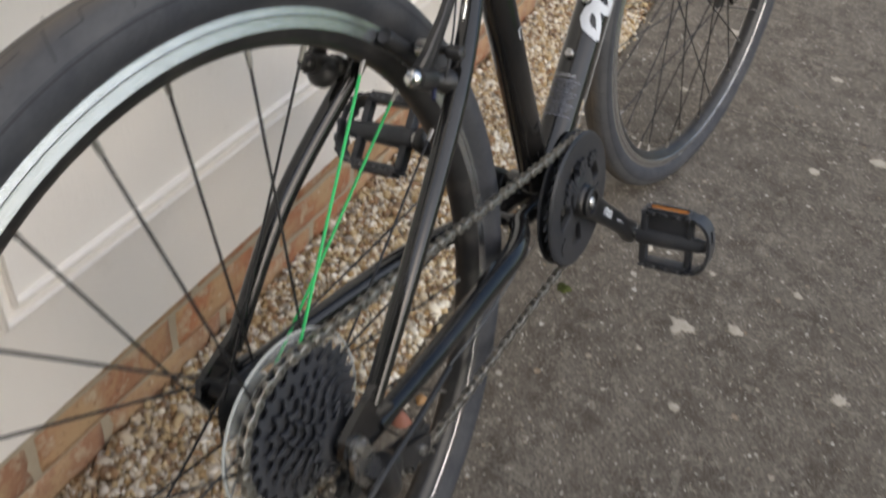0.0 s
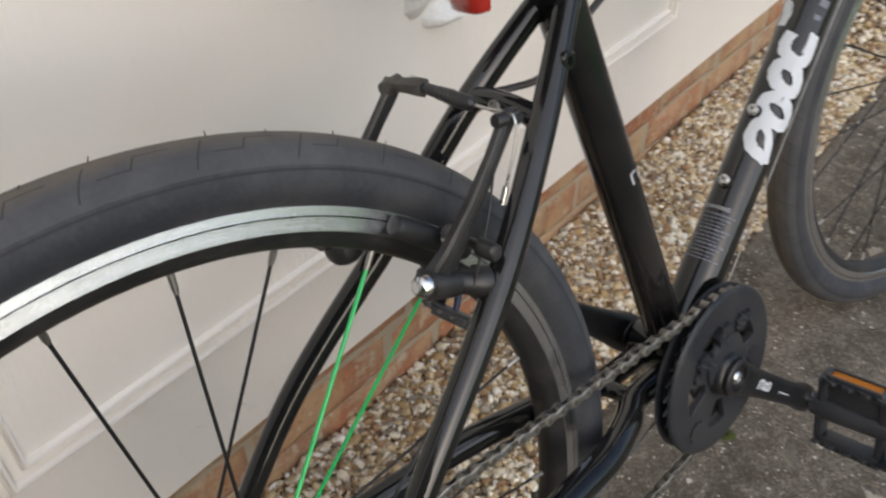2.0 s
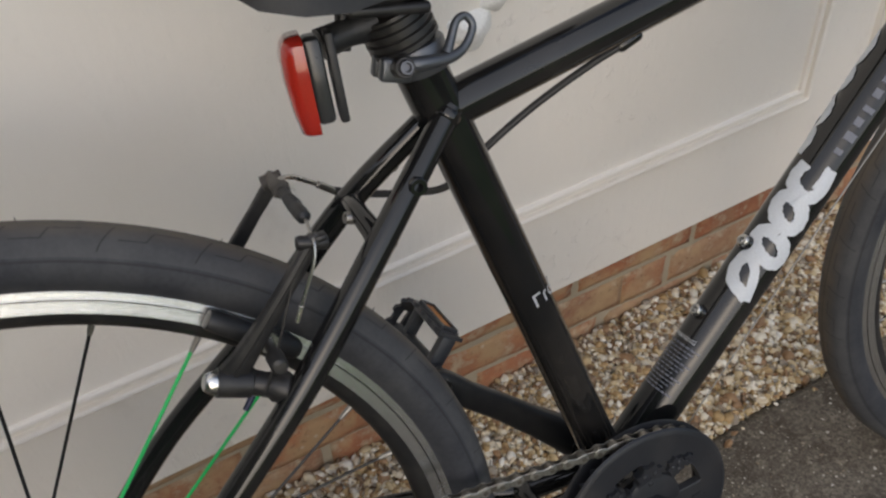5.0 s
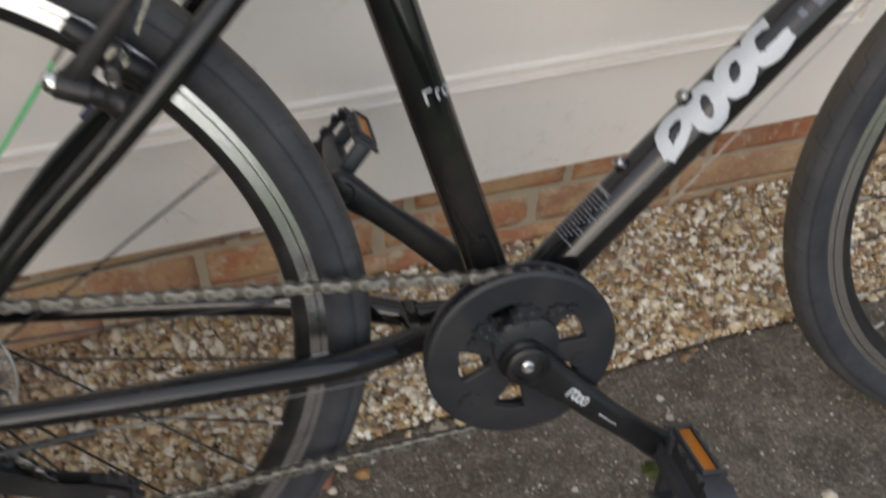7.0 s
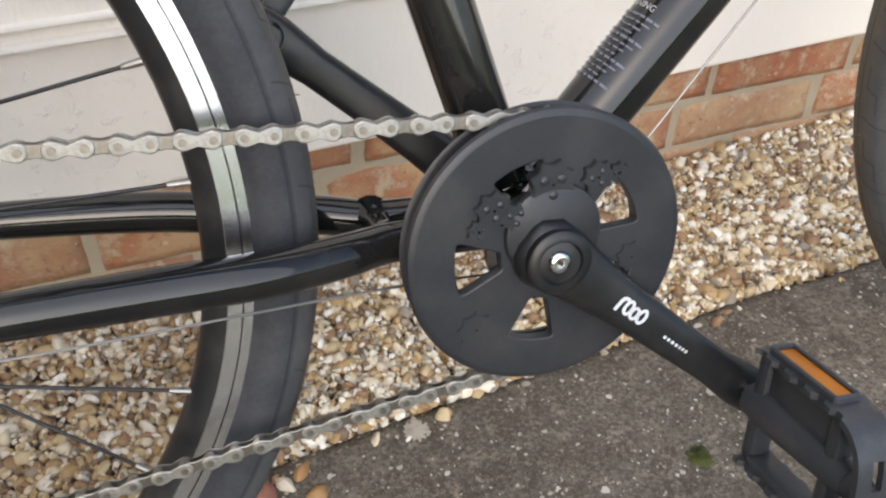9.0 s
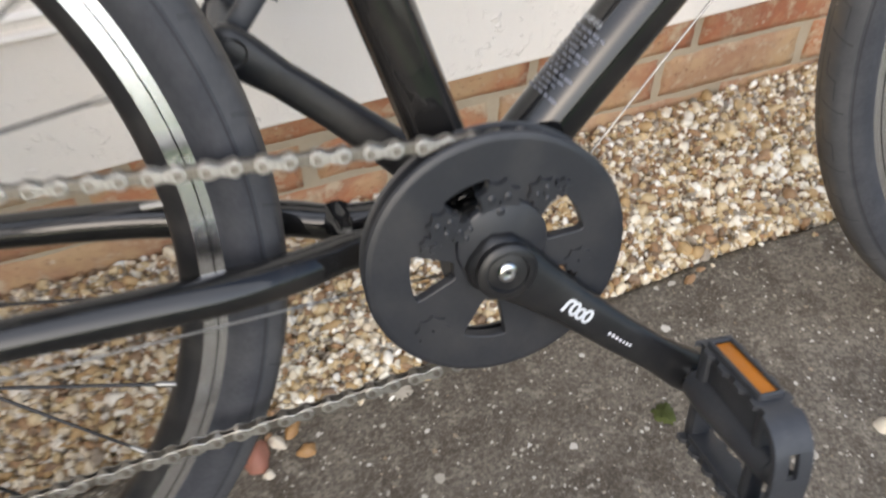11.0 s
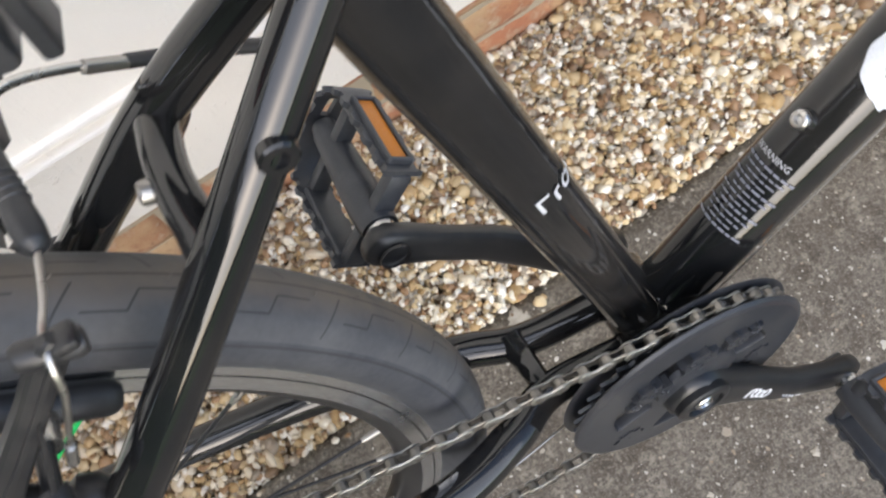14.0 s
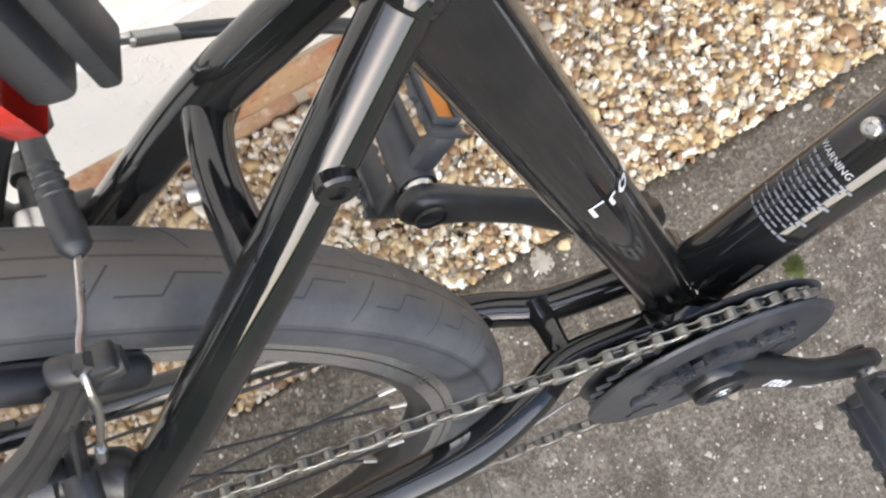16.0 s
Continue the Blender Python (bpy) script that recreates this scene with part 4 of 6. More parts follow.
def light_lens():
    verts, faces, n = [], [], 17
    rows = [(-0.0258, 0.0105, 0.0105), (-0.0243, 0.0118, 0.0125), (-0.013, 0.0132, 0.0145), (0.005, 0.0148, 0.016), (0.018, 0.0152, 0.0155), (0.024, 0.0142, 0.0135), (0.027, 0.0105, 0.010)]
    for z, w, d in rows:
        for k in range(n):
            a = math.pi * k / (n - 1)
            c, s = math.cos(a), math.sin(a)
            verts.append((0.86 * d * abs(s) ** 0.55, 1.12 * w * math.copysign(abs(c) ** 0.6, c), z))
    for j in range(len(rows) - 1):
        for k in range(n - 1):
            a = j * n + k
            faces.append((a, a + n, a + n + 1, a + 1))
    faces.append(tuple(range(n)))
    faces.append(tuple((len(rows) - 1) * n + k for k in range(n))[::-1])
    return verts, faces


rear_light = bike_part("rear_light", moved(light_lens(), light_pose), RED_LENS, "glossy red lens")
flat_shaded(bike_part("light_body", moved(block((0.010, 0.0200, 0.047), 0.0028, 2, (-0.0045, 0, 0.0015)), light_pose), CLEAR_LENS, "grey housing", under=rear_light))
flat_shaded(bike_part("light_clip", moved(block((0.0050, 0.0150, 0.050), 0.0015, 2, (-0.0145, 0, 0.0010)), light_pose), BLACK_PLASTIC, "dark grey strap clip", under=rear_light))
bike_part("light_bracket", tube([(0.268, -0.004, 0.672), (0.284, -0.002, 0.674), (0.300, 0, 0.676)], [0.009, 0.008, 0.011], 14, 4), BLACK_PLASTIC, under=rear_light)

# ---- wheels ----
RIM_R, N_SPOKES = 0.2855, 28


def wheel_at(name, m, front):
    """Builds one wheel about its own axis and lays it into the bicycle by m."""
    track = [(RIM_R, -0.0108), (RIM_R, -0.0122), (RIM_R - 0.0006, -0.0127), (0.2801, -0.01314), (0.2799, -0.0126), (0.2795, -0.0126), (0.2793, -0.01318), (0.2722, -0.0137), (0.2718, -0.0132)]
    both = track + [(r, -y) for r, y in track[::-1]]
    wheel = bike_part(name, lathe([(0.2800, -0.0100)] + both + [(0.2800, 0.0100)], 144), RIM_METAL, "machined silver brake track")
    flat_shaded(wheel, 20)
    wheel.matrix_basis = m
    well = [(0.2720, -0.0130), (0.2680, -0.0115), (0.2625, -0.0078), (0.2605, -0.003), (0.2605, 0.003), (0.2625, 0.0078), (0.2680, 0.0115), (0.2720, 0.0130)]
    part("rim_well", lathe(well, 144), BLACK_METAL, wheel, "black inner rim")
    prof = []
    for k in range(33):
        a = radians(-128 + 256 * k / 32)
        prof.append((0.2995 + 0.0184 * math.cos(a) + (0.0010 if abs(a) < 0.9 else 0), 0.0196 * math.sin(a)))
    part("tyre", lathe([(0.2825, -0.0108)] + prof + [(0.2825, 0.0108)], 180), TYRE, wheel, "dusty black rubber tyre with fine sipes")
    crest, hairs = max(q[0] for q in prof), []
    for q in range(60):
        a, y, high = math.tau * (q + 0.3 * math.sin(q * 7.0)) / 60, 0.0035 * math.sin(q * 2.3), 0.0009 + 0.0014 * abs(math.sin(q * 1.7))
        out = np.array((math.cos(a), 0, math.sin(a)))
        lean = np.array((-math.sin(a), 0.4 * math.sin(q * 3.1), math.cos(a))) * 0.0012 * math.sin(q * 5.3)
        root = out * (crest - 0.0010) + np.array((0, y, 0))
        hairs.append(tube([root, root + out * (0.0010 + high) + lean], [0.00045, 0.00025], 5))
    tagged(part("mould_hairs", joined(*hairs), TYRE, wheel), "short rubber hairs left by the mould", kind="stuff")
    hub_w = 0.049 if front else 0.063
    flange_r, flange = (0.019, (-0.032, 0.032)) if front else (0.0225, (-0.019, 0.034))
    core = 0.0085 if front else 0.013
    hub = [(0.0, -hub_w), (0.007, -hub_w), (0.007, -hub_w + 0.012), (core + 0.002, flange[0] - 0.006), (flange_r, flange[0] - 0.002), (flange_r + 0.003, flange[0]), (flange_r, flange[0] + 0.003), (core, flange[0] + 0.008),
           (core, flange[1] - 0.008), (flange_r, flange[1] - 0.003), (flange_r + 0.003, flange[1]), (flange_r, flange[1] + 0.002), (core + 0.002, flange[1] + 0.006), (0.007, hub_w - 0.012), (0.007, hub_w), (0.0, hub_w)]
    hub_ob = part("hub", lathe(hub, 40), BLACK_METAL, wheel)
    ends = 0.062 if front else 0.079
    for q in (-1, 1):
        part("axle_nut", lathe([(0.0, q * ends), (0.0048, q * ends), (0.0048, q * (ends - 0.006)), (0.0085, q * (ends - 0.006)), (0.0092, q * (hub_w + 0.001)), (0.0, q * (hub_w + 0.001))], 12), BOLT_STEEL, hub_ob, "steel axle end and nut")
    greens = {0, 27} if not front else {3, 4}
    for k in range(N_SPOKES):
        a = radians(53.0 + 360 / N_SPOKES * k)
        turn, fl = (68, flange[0]) if k % 4 == 0 else (68, flange[1]) if k % 4 == 1 else (-68, flange[0]) if k % 4 == 2 else (-68, flange[1])
        b = a + radians(turn)
        p0 = np.array((0.2612 * math.cos(a), 0.003 * (1 if fl > 0 else -1), 0.2612 * math.sin(a)))
        p1 = np.array((flange_r * math.cos(b), fl + (0.0015 if k % 4 > 1 else -0.0015), flange_r * math.sin(b)))
        way = (p1 - p0) / np.linalg.norm(p1 - p0)
        green = k in greens
        spoke = part("spoke", tube([p0, p1], 0.00125 if green else 0.00105, 8), GREEN_SPOKE if green else SPOKE_BLACK, wheel, "bright green spoke" if green else "")
        part("nipple", tube([p0 - way * 0.001, p0 + way * 0.0085, p0 + way * 0.0110], [0.0021, 0.0018, 0.0014], 10), BOLT_STEEL, spoke, "bright metal nipple")
    return wheel


rear_wheel = wheel_at("rear_wheel", Matrix.Translation(AXLE), False)
STEER_AXIS, STEER_AT = Vector((-0.342, 0, 0.940)), Vector((0.967, 0, 0.318))
HEAD_AT = Vector((0.828, 0, 0.695))
STEER = Matrix.Translation(HEAD_AT) @ Matrix.Rotation(radians(1.8), 4, "X") @ Matrix.Translation(-HEAD_AT) @ Matrix.Translation(STEER_AT) @ Matrix.Rotation(radians(-9.4), 4, STEER_AXIS) @ Matrix.Translation(-STEER_AT)
front_wheel = wheel_at("front_wheel", STEER @ Matrix.Translation((1.0130, 0, 0.3125)), True)

# fork, turned with the front wheel
crown = joined(tube([(0.859, 0, 0.615), (0.8435, 0, 0.652)], 0.019, 24),
               *[tube([(0.858, s * 0.004, 0.617), (0.862, s * 0.030, 0.610), (0.880, s * 0.043, 0.570), (0.925, s * 0.047, 0.47), (0.971, s * 0.050, 0.370), (1.006, s * 0.0525, 0.321)], [0.015, 0.0145, 0.0135, 0.012, 0.0095, 0.0075], 20, 8) for s in (-1, 1)])
fork = bike_part("fork", moved(crown, STEER), PAINT, "gloss black fork with straight blades")
for s in (-1, 1):
    flat_shaded(bike_part("fork_dropout", moved(slab([(1.000, 0.332), (1.010, 0.328), (1.024, 0.312), (1.020, 0.301), (1.008, 0.300), (1.002, 0.312)], s * 0.0500, s * 0.0555), STEER), PAINT, under=fork))


# stem and flat bar; its left grip rests on the wall
bar = bike_part("handlebar", moved(tube([(0.838, 0.27, 0.832), (0.846, 0.12, 0.824), (0.850, 0.04, 0.820), (0.850, -0.04, 0.820), (0.846, -0.12, 0.824), (0.838, -0.27, 0.832)], [0.011, 0.011, 0.014, 0.014, 0.011, 0.011], 16, 5), STEER), BLACK_METAL)
bike_part("stem", moved(joined(tube([(0.808, 0, 0.745), (0.790, 0, 0.795)], 0.0165, 20), tube([(0.792, 0, 0.785), (0.850, 0, 0.820)], [0.015, 0.0175], 20)), STEER), BLACK_METAL, under=bar)
for s in (-1, 1):
    bike_part("grip", moved(tube([(0.8385, s * 0.272, 0.8322), (0.842, s * 0.172, 0.8275)], [0.0155, 0.0145], 18), STEER), BLACK_PLASTIC, under=bar)

# ---- lettering and labels laid on the tubes ----


def on_tube(p0, p1, radius, pieces, lift=0.0004):
    """Flat shapes in (along the tube, round it) laid on its skin; round: 0 faces right, a quarter turn faces up."""
    p0, p1 = np.array(p0, float), np.array(p1, float)
    way = (p1 - p0) / np.linalg.norm(p1 - p0)
    right, up = np.array((0, -1.0, 0)), np.array((-way[2], 0, way[0]))
    verts, faces = [], []
    for count, (v, f) in enumerate(pieces):
        k = len(verts)
        height = lift + 0.00008 * (count % 6)
        for j, (a, b) in enumerate(v):
            t = b / radius
            verts.append(p0 + way * a + (radius + height + 0.0000015 * j) * (math.cos(t) * right + math.sin(t) * up))
        faces += [tuple(i + k for i in q) for q in f]
    return verts, faces


def stroke(points, wide, n=10, across=6):
    """A painted stroke of even width through (a, b) points."""
    line = [np.array(q[:2]) for q in spline([(a, b, 0) for a, b in points], n)]
    verts, faces = [], []
    for k, p in enumerate(line):
        d = line[min(k + 1, len(line) - 1)] - line[max(k - 1, 0)]
        d = d / (np.linalg.norm(d) + 1e-9)
        w = wide * (0.5 + 0.03 * math.sin(k * 0.7))
        for i in range(across + 1):
            verts.append(tuple(p + w * (1 - 2 * i / across) * np.array((-d[1], d[0]))))
            if k and i:
                m = k * (across + 1) + i
                faces.append((m - across - 2, m - across - 1, m, m - 1))
    return verts, faces


def ring(a, b, ra, rb, wide):
    pts = [(a + ra * math.cos(t), b + rb * math.sin(t)) for t in np.linspace(0, math.tau, 13)]
    return stroke(pts, wide, 4)


def bar_rect(a0, a1, b0, b1, n=8):
    verts, faces = [], []
    for k in range(n + 1):
        b = b0 + (b1 - b0) * k / n
        verts += [(a0, b), (a1, b)]
        if k:
            faces.append((2 * k - 2, 2 * k - 1, 2 * k + 1, 2 * k))
    return verts, faces


def big_logo(side):
    """Four fat white brush loops, as the maker's mark shows on each flank."""
    flip = lambda b: b if side > 0 else math.pi * DT_R - b + 0.006
    along = lambda a: a if side > 0 else 0.575 - a
    path = lambda pts, wide, n=10: stroke([(along(a), flip(b)) for a, b in pts], wide, n)
    loop = lambda a, b, ra, rb, lean, wide: stroke([(along(a + ra * math.cos(t) + lean * math.sin(t)), flip(b + rb * math.sin(t))) for t in np.linspace(0, math.tau, 29)], wide, 4)
    return [path([(0.1745, 0.0060), (0.1775, 0.0150), (0.1815, 0.0225), (0.1915, 0.0270), (0.2020, 0.0245), (0.2050, 0.0190)], 0.0098),
            path([(0.2040, 0.0210), (0.1960, 0.0130), (0.1850, 0.0085), (0.1725, 0.0050)], 0.0072, 6),
            path([(0.1762, 0.0160), (0.1790, 0.0110), (0.1835, 0.0060)], 0.0052, 4),
            loop(0.2168, 0.0136, 0.0098, 0.0132, 0.0035, 0.0104), path([(0.2125, 0.0005), (0.2065, 0.0010)], 0.0050, 4),
            loop(0.2462, 0.0166, 0.0108, 0.0112, 0.0040, 0.0108),
            path([(0.2845, 0.0262), (0.2760, 0.0284), (0.2680, 0.0268), (0.2630, 0.0205), (0.2615, 0.0125), (0.2665, 0.0070), (0.2750, 0.0062), (0.2885, 0.0080)], 0.0100),
            path([(0.2700, 0.0110), (0.2780, 0.0104), (0.2895, 0.0104)], 0.0034, 4), path([(0.2660, 0.0030), (0.2740, 0.0014), (0.2840, 0.0030)], 0.0026, 4)]


for side in (1, -1):
    strokes = big_logo(side)
    for first, last in ((0, 3), (3, 5), (5, 6), (6, 9)):
        bike_part("brand_mark", on_tube(DT0, DT1, DT_R, strokes[first:last]), WHITE_DECAL, "bold white brush-like mark", under=down_tube)
dashes = [bar_rect(0.3005 + 0.0122 * k, 0.3005 + 0.0122 * k + (0.0068 if k % 3 else 0.0045), 0.0085 - 0.0025 * (k % 2), 0.0145, 3) for k in range(18)]
bike_part("small_print", on_tube(DT0, DT1, DT_R, dashes), GREY_DECAL, "row of small pale marks", under=down_tube)
quarter = DT_R * math.pi / 2
lines = []
for k in range(13):
    a = 0.078 + 0.0033 * k
    b, stop = quarter - 0.0190 + 0.0030 * ((k * 7) % 4), quarter + 0.0135 - 0.0035 * ((k * 5) % 3)
    while b < stop:
        step = (0.0052, 0.0028, 0.0040, 0.0034)[(k * 3 + len(lines)) % 4]
        lines.append(bar_rect(a, a + (0.0010 if k % 4 else 0.0014), b, min(b + step, stop), 3))
        b += step + 0.0009
bike_part("warning_label", on_tube(DT0, DT1, DT_R, lines), GREY_DECAL, "small printed warning label", under=down_tube)


def text_mesh(words, size):
    curve = bpy.data.curves.new("print", "FONT")
    curve.body, curve.size, curve.align_x, curve.resolution_u = words, size, "CENTER", 2
    ob = new("print", curve)
    me = bpy.data.meshes.new_from_object(ob.evaluated_get(bpy.context.evaluated_depsgraph_get()))
    v, f = [tuple(p.co[:2]) for p in me.vertices], [tuple(q.vertices) for q in me.polygons]
    bpy.data.objects.remove(ob)
    bpy.data.meshes.remove(me)
    bpy.data.curves.remove(curve)
    return v, f


GREY_WORD = worn("white_print", (0.5, 0.51, 0.53), 0.5, scale=60, relief=0.02)
tv, tf = text_mesh("WARNING", 0.0050)
bike_part("warning_word", on_tube(DT0, DT1, DT_R, [([(0.1225 + y, quarter - x) for x, y in tv], tf)]), GREY_WORD, "the word WARNING in white", under=down_tube)
small = [stroke([(0.2040, 0.003), (0.2140, 0.003)], 0.0017, 2), stroke([(0.2133, 0.003), (0.2133, -0.0025)], 0.0017, 2),
         stroke([(0.2040, -0.0050), (0.2108, -0.0050), (0.2108, -0.0078)], 0.0016, 2), ring(0.2074, -0.0125, 0.003, 0.0027, 0.0016), ring(0.2074, -0.0205, 0.003, 0.0027, 0.0016)]
small = [([(a - 0.0032, b - 0.0018) for a, b in v], f) for v, f in small]
bike_part("small_mark", on_tube(BB, ST_TOP, ST_R, small), GREY_WORD, "small white maker's mark", under=seat_tube)

# bottle bosses on top of the down tube
dt_way = (DT1 - DT0) / np.linalg.norm(DT1 - DT0)
dt_up = np.array((-dt_way[2], 0, dt_way[0]))
for a in (0.147, 0.211):
    p = DT0 + dt_way * a
    boss = bike_part("bottle_boss", tube([p + dt_up * 0.0195, p + dt_up * 0.0225], [0.0062, 0.0055], 18), PAINT)
    bike_part("boss_bolt", lathe_along(p + dt_up * 0.0220, p + dt_up * 0.0266, [(0.0, 0.0048), (0.7, 0.0048), (0.92, 0.0044), (1.0, 0.0038), (1.0, 0.0024), (0.35, 0.0022), (0.35, 0.0)], 24), STEEL, "bright steel socket bolt", under=boss)

# ---- crankset ----
CRANK_ANGLE, CRANK_LEN = radians(-42.8), 0.152
GUARD_Y, CHAIN_Y, RING_R, GUARD_R = -0.0468, -0.0402, 0.0673, 0.0777
at_bb = Matrix.Translation(BB)
guard_at = at_bb @ Matrix.Diagonal((0.952, 1, 0.952, 1))


def window_outline(mid, half, grow=0.0, steps=6):
    """A rounded four-sided window in the guard, narrower towards the hub: (x, z) pairs."""
    r0, r1 = 0.0270 - grow, 0.0518 + grow
    h0, h1 = radians(half * 0.62) + grow / r0, radians(half) + grow / r1
    corner = 0.0042 + grow
    at = lambda r, a: np.array((r * math.cos(mid + a), r * math.sin(mid + a)))
    edge = [at(r1, -h1 + 2 * h1 * q / 8) for q in range(9)] + [at(r0, h0 - 2 * h0 * q / 4) for q in range(5)]
    n = len(edge)
    out = []
    for q in range(n):
        p, before, after = edge[q], edge[q - 1], edge[(q + 1) % n]
        if q not in (0, 8, 9, n - 1):
            out.append(tuple(p))
            continue
        a, c = before - p, after - p
        a, c = a / np.linalg.norm(a) * min(corner, np.linalg.norm(a) * 0.49), c / np.linalg.norm(c) * min(corner, np.linalg.norm(c) * 0.49)
        for w in np.linspace(0, 1, steps):
            out.append(tuple(p + a * (1 - w) ** 2 + c * w ** 2))
    return out


def guard_disc():
    """A flat disc with a rolled rim and five windows whose walls go in towards the chainring."""
    front, rim_r = GUARD_Y - 0.0023, 0.0725
    windows = [(26, 18), (108, 16), (180, 17), (256, 15), (326, 15)]
    bm = bmesh.new()
    circle = [(rim_r * math.cos(math.tau * q / 120), rim_r * math.sin(math.tau * q / 120)) for q in range(120)]
    loops = [circle] + [window_outline(radians(a), h, 0.0009) for a, h in windows]
    for loop in loops:
        vs = [bm.verts.new((x, front, z)) for x, z in loop]
        for q in range(len(vs)):
            bm.edges.new((vs[q - 1], vs[q]))
    bmesh.ops.triangle_fill(bm, use_beauty=True, use_dissolve=False, edges=bm.edges[:], normal=(0, -1, 0))
    bm.verts.index_update()
    out = [([tuple(v.co) for v in bm.verts], [tuple(v.index for v in (f.verts if f.normal.y < 0 else reversed(f.verts))) for f in bm.faces])]
    bm.free()
    for a, h in windows:
        rings = [[(x, y, z) for x, z in window_outline(radians(a), h, g)] for g, y in ((0.0009, front), (0.0003, front + 0.0003), (0.0, front + 0.0010), (0.0, GUARD_Y + 0.0040))]
        n = len(rings[0])
        out.append(([p for r in rings for p in r], [(r * n + q, r * n + (q + 1) % n, (r + 1) * n + (q + 1) % n, (r + 1) * n + q) for r in range(3) for q in range(n)]))
    out.append(lathe([(rim_r, front), (0.0735, GUARD_Y - 0.0024), (0.0765, GUARD_Y - 0.0012), (GUARD_R, GUARD_Y + 0.0006), (0.0765, GUARD_Y + 0.0016), (0.058, GUARD_Y + 0.0016)], 120))
    out.append(lathe([(0.0215, GUARD_Y - 0.0020), (0.0196, GUARD_Y - 0.0040), (0.0185, GUARD_Y - 0.0046), (0.0, GUARD_Y - 0.0048)], 72))
    return joined(*out)


chainset = bike_part("chain_guard", moved(guard_disc(), guard_at), GUARD_PLASTIC, "matt black plastic guard disc with windows")
flat_shaded(chainset, 30)


def gear(teeth, r, depth, y0, y1, hole, turn=0.0):
    """A toothed plate with a round hole."""
    n = teeth * 6
    rim = []
    for k in range(n):
        ph = (k % 6) / 6
        rr = r + depth * (-0.55 if ph < 0.17 or ph > 0.82 else 0.55 if 0.34 < ph < 0.66 else 0.0)
        a = math.tau * k / n + turn
        rim.append((rr * math.cos(a), rr * math.sin(a)))
    inner = [(hole * math.cos(math.tau * k / n + turn), hole * math.sin(math.tau * k / n + turn)) for k in range(n)]
    verts = [(x, y, z) for y in (y0, y1) for x, z in rim + inner]
    faces = []
    for k in range(n):
        j = (k + 1) % n
        faces += [(k, j, n + j, n + k), (2 * n + k, 3 * n + k, 3 * n + j, 2 * n + j), (k, 2 * n + k, 2 * n + j, j), (n + k, n + j, 3 * n + j, 3 * n + k)]
    return verts, faces


for cx, cz, rad, high, turn in ((0.0017, 0.0388, 0.0120, 0.0030, 0.0), (-0.0300, 0.0306, 0.0095, 0.0026, 0.2), (0.0270, 0.0380, 0.0085, 0.0026, 0.5), (-0.0430, -0.0365, 0.0100, 0.0005, 0.3), (0.0475, -0.0125, 0.0085, 0.0005, 0.1),
                                (-0.0385, 0.0205, 0.0060, 0.0020, 0.0), (0.0385, 0.0380, 0.0055, 0.0022, 0.2), (-0.0190, 0.0250, 0.0075, 0.0030, 0.1)):
    place = guard_at @ Matrix.Translation((cx, 0, cz))
    y = GUARD_Y - 0.0023
    cog = bike_part("raised_cog", moved(joined(gear(8, rad, rad * 0.2, y + 0.0030, y - high, 0.0008, turn), gear(8, rad * 0.93, rad * 0.18, y - high * 0.9, y - high - 0.0005, 0.0008, turn)), place), GUARD_PLASTIC, "moulded cog ornament", under=chainset)
    flat_shaded(cog, 50)
    if high > 0.001:
        for q in range(3):
            a = math.tau * q / 3 + turn + 0.5
            part("cog_stud", moved(lathe([(rad * 0.22, y - high), (rad * 0.21, y - high - 0.0009), (rad * 0.12, y - high - 0.0014), (0.0, y - high - 0.0015)], 16), place @ Matrix.Translation((rad * 0.45 * math.cos(a), 0, rad * 0.45 * math.sin(a)))), GUARD_PLASTIC, chainset)
bike_part("guard_dome", moved(lathe([(0.0270, GUARD_Y - 0.0020), (0.0262, GUARD_Y - 0.0048), (0.0240, GUARD_Y - 0.0058), (0.0, GUARD_Y - 0.0066)], 48), guard_at @ Matrix.Translation((0.0020, 0, 0.0120))), GUARD_PLASTIC, "smooth raised dome round the hub", under=chainset)
bike_part("inner_guard", moved(lathe([(0.056, -0.0345), (0.074, -0.0345), (0.0768, -0.0335), (0.074, -0.0323), (0.056, -0.0323)], 100, True), guard_at), GUARD_PLASTIC, under=chainset)
flat_shaded(bike_part("chainring", moved(gear(33, RING_R, 0.0062, CHAIN_Y - 0.001, CHAIN_Y + 0.001, 0.0530), at_bb), DARK_STEEL, "dark steel chainring", under=chainset))
bike_part("spider", moved(lathe([(0.010, -0.030), (0.030, -0.0365), (0.030, -0.0405), (0.022, -0.0440), (0.010, -0.0440)], 60, True), at_bb), BLACK_METAL, under=chainset)


CRANK_BLACK = worn("black_anodised_metal", (0.011, 0.0115, 0.013), 0.34, dust=0.06, scale=50, relief=0.08)


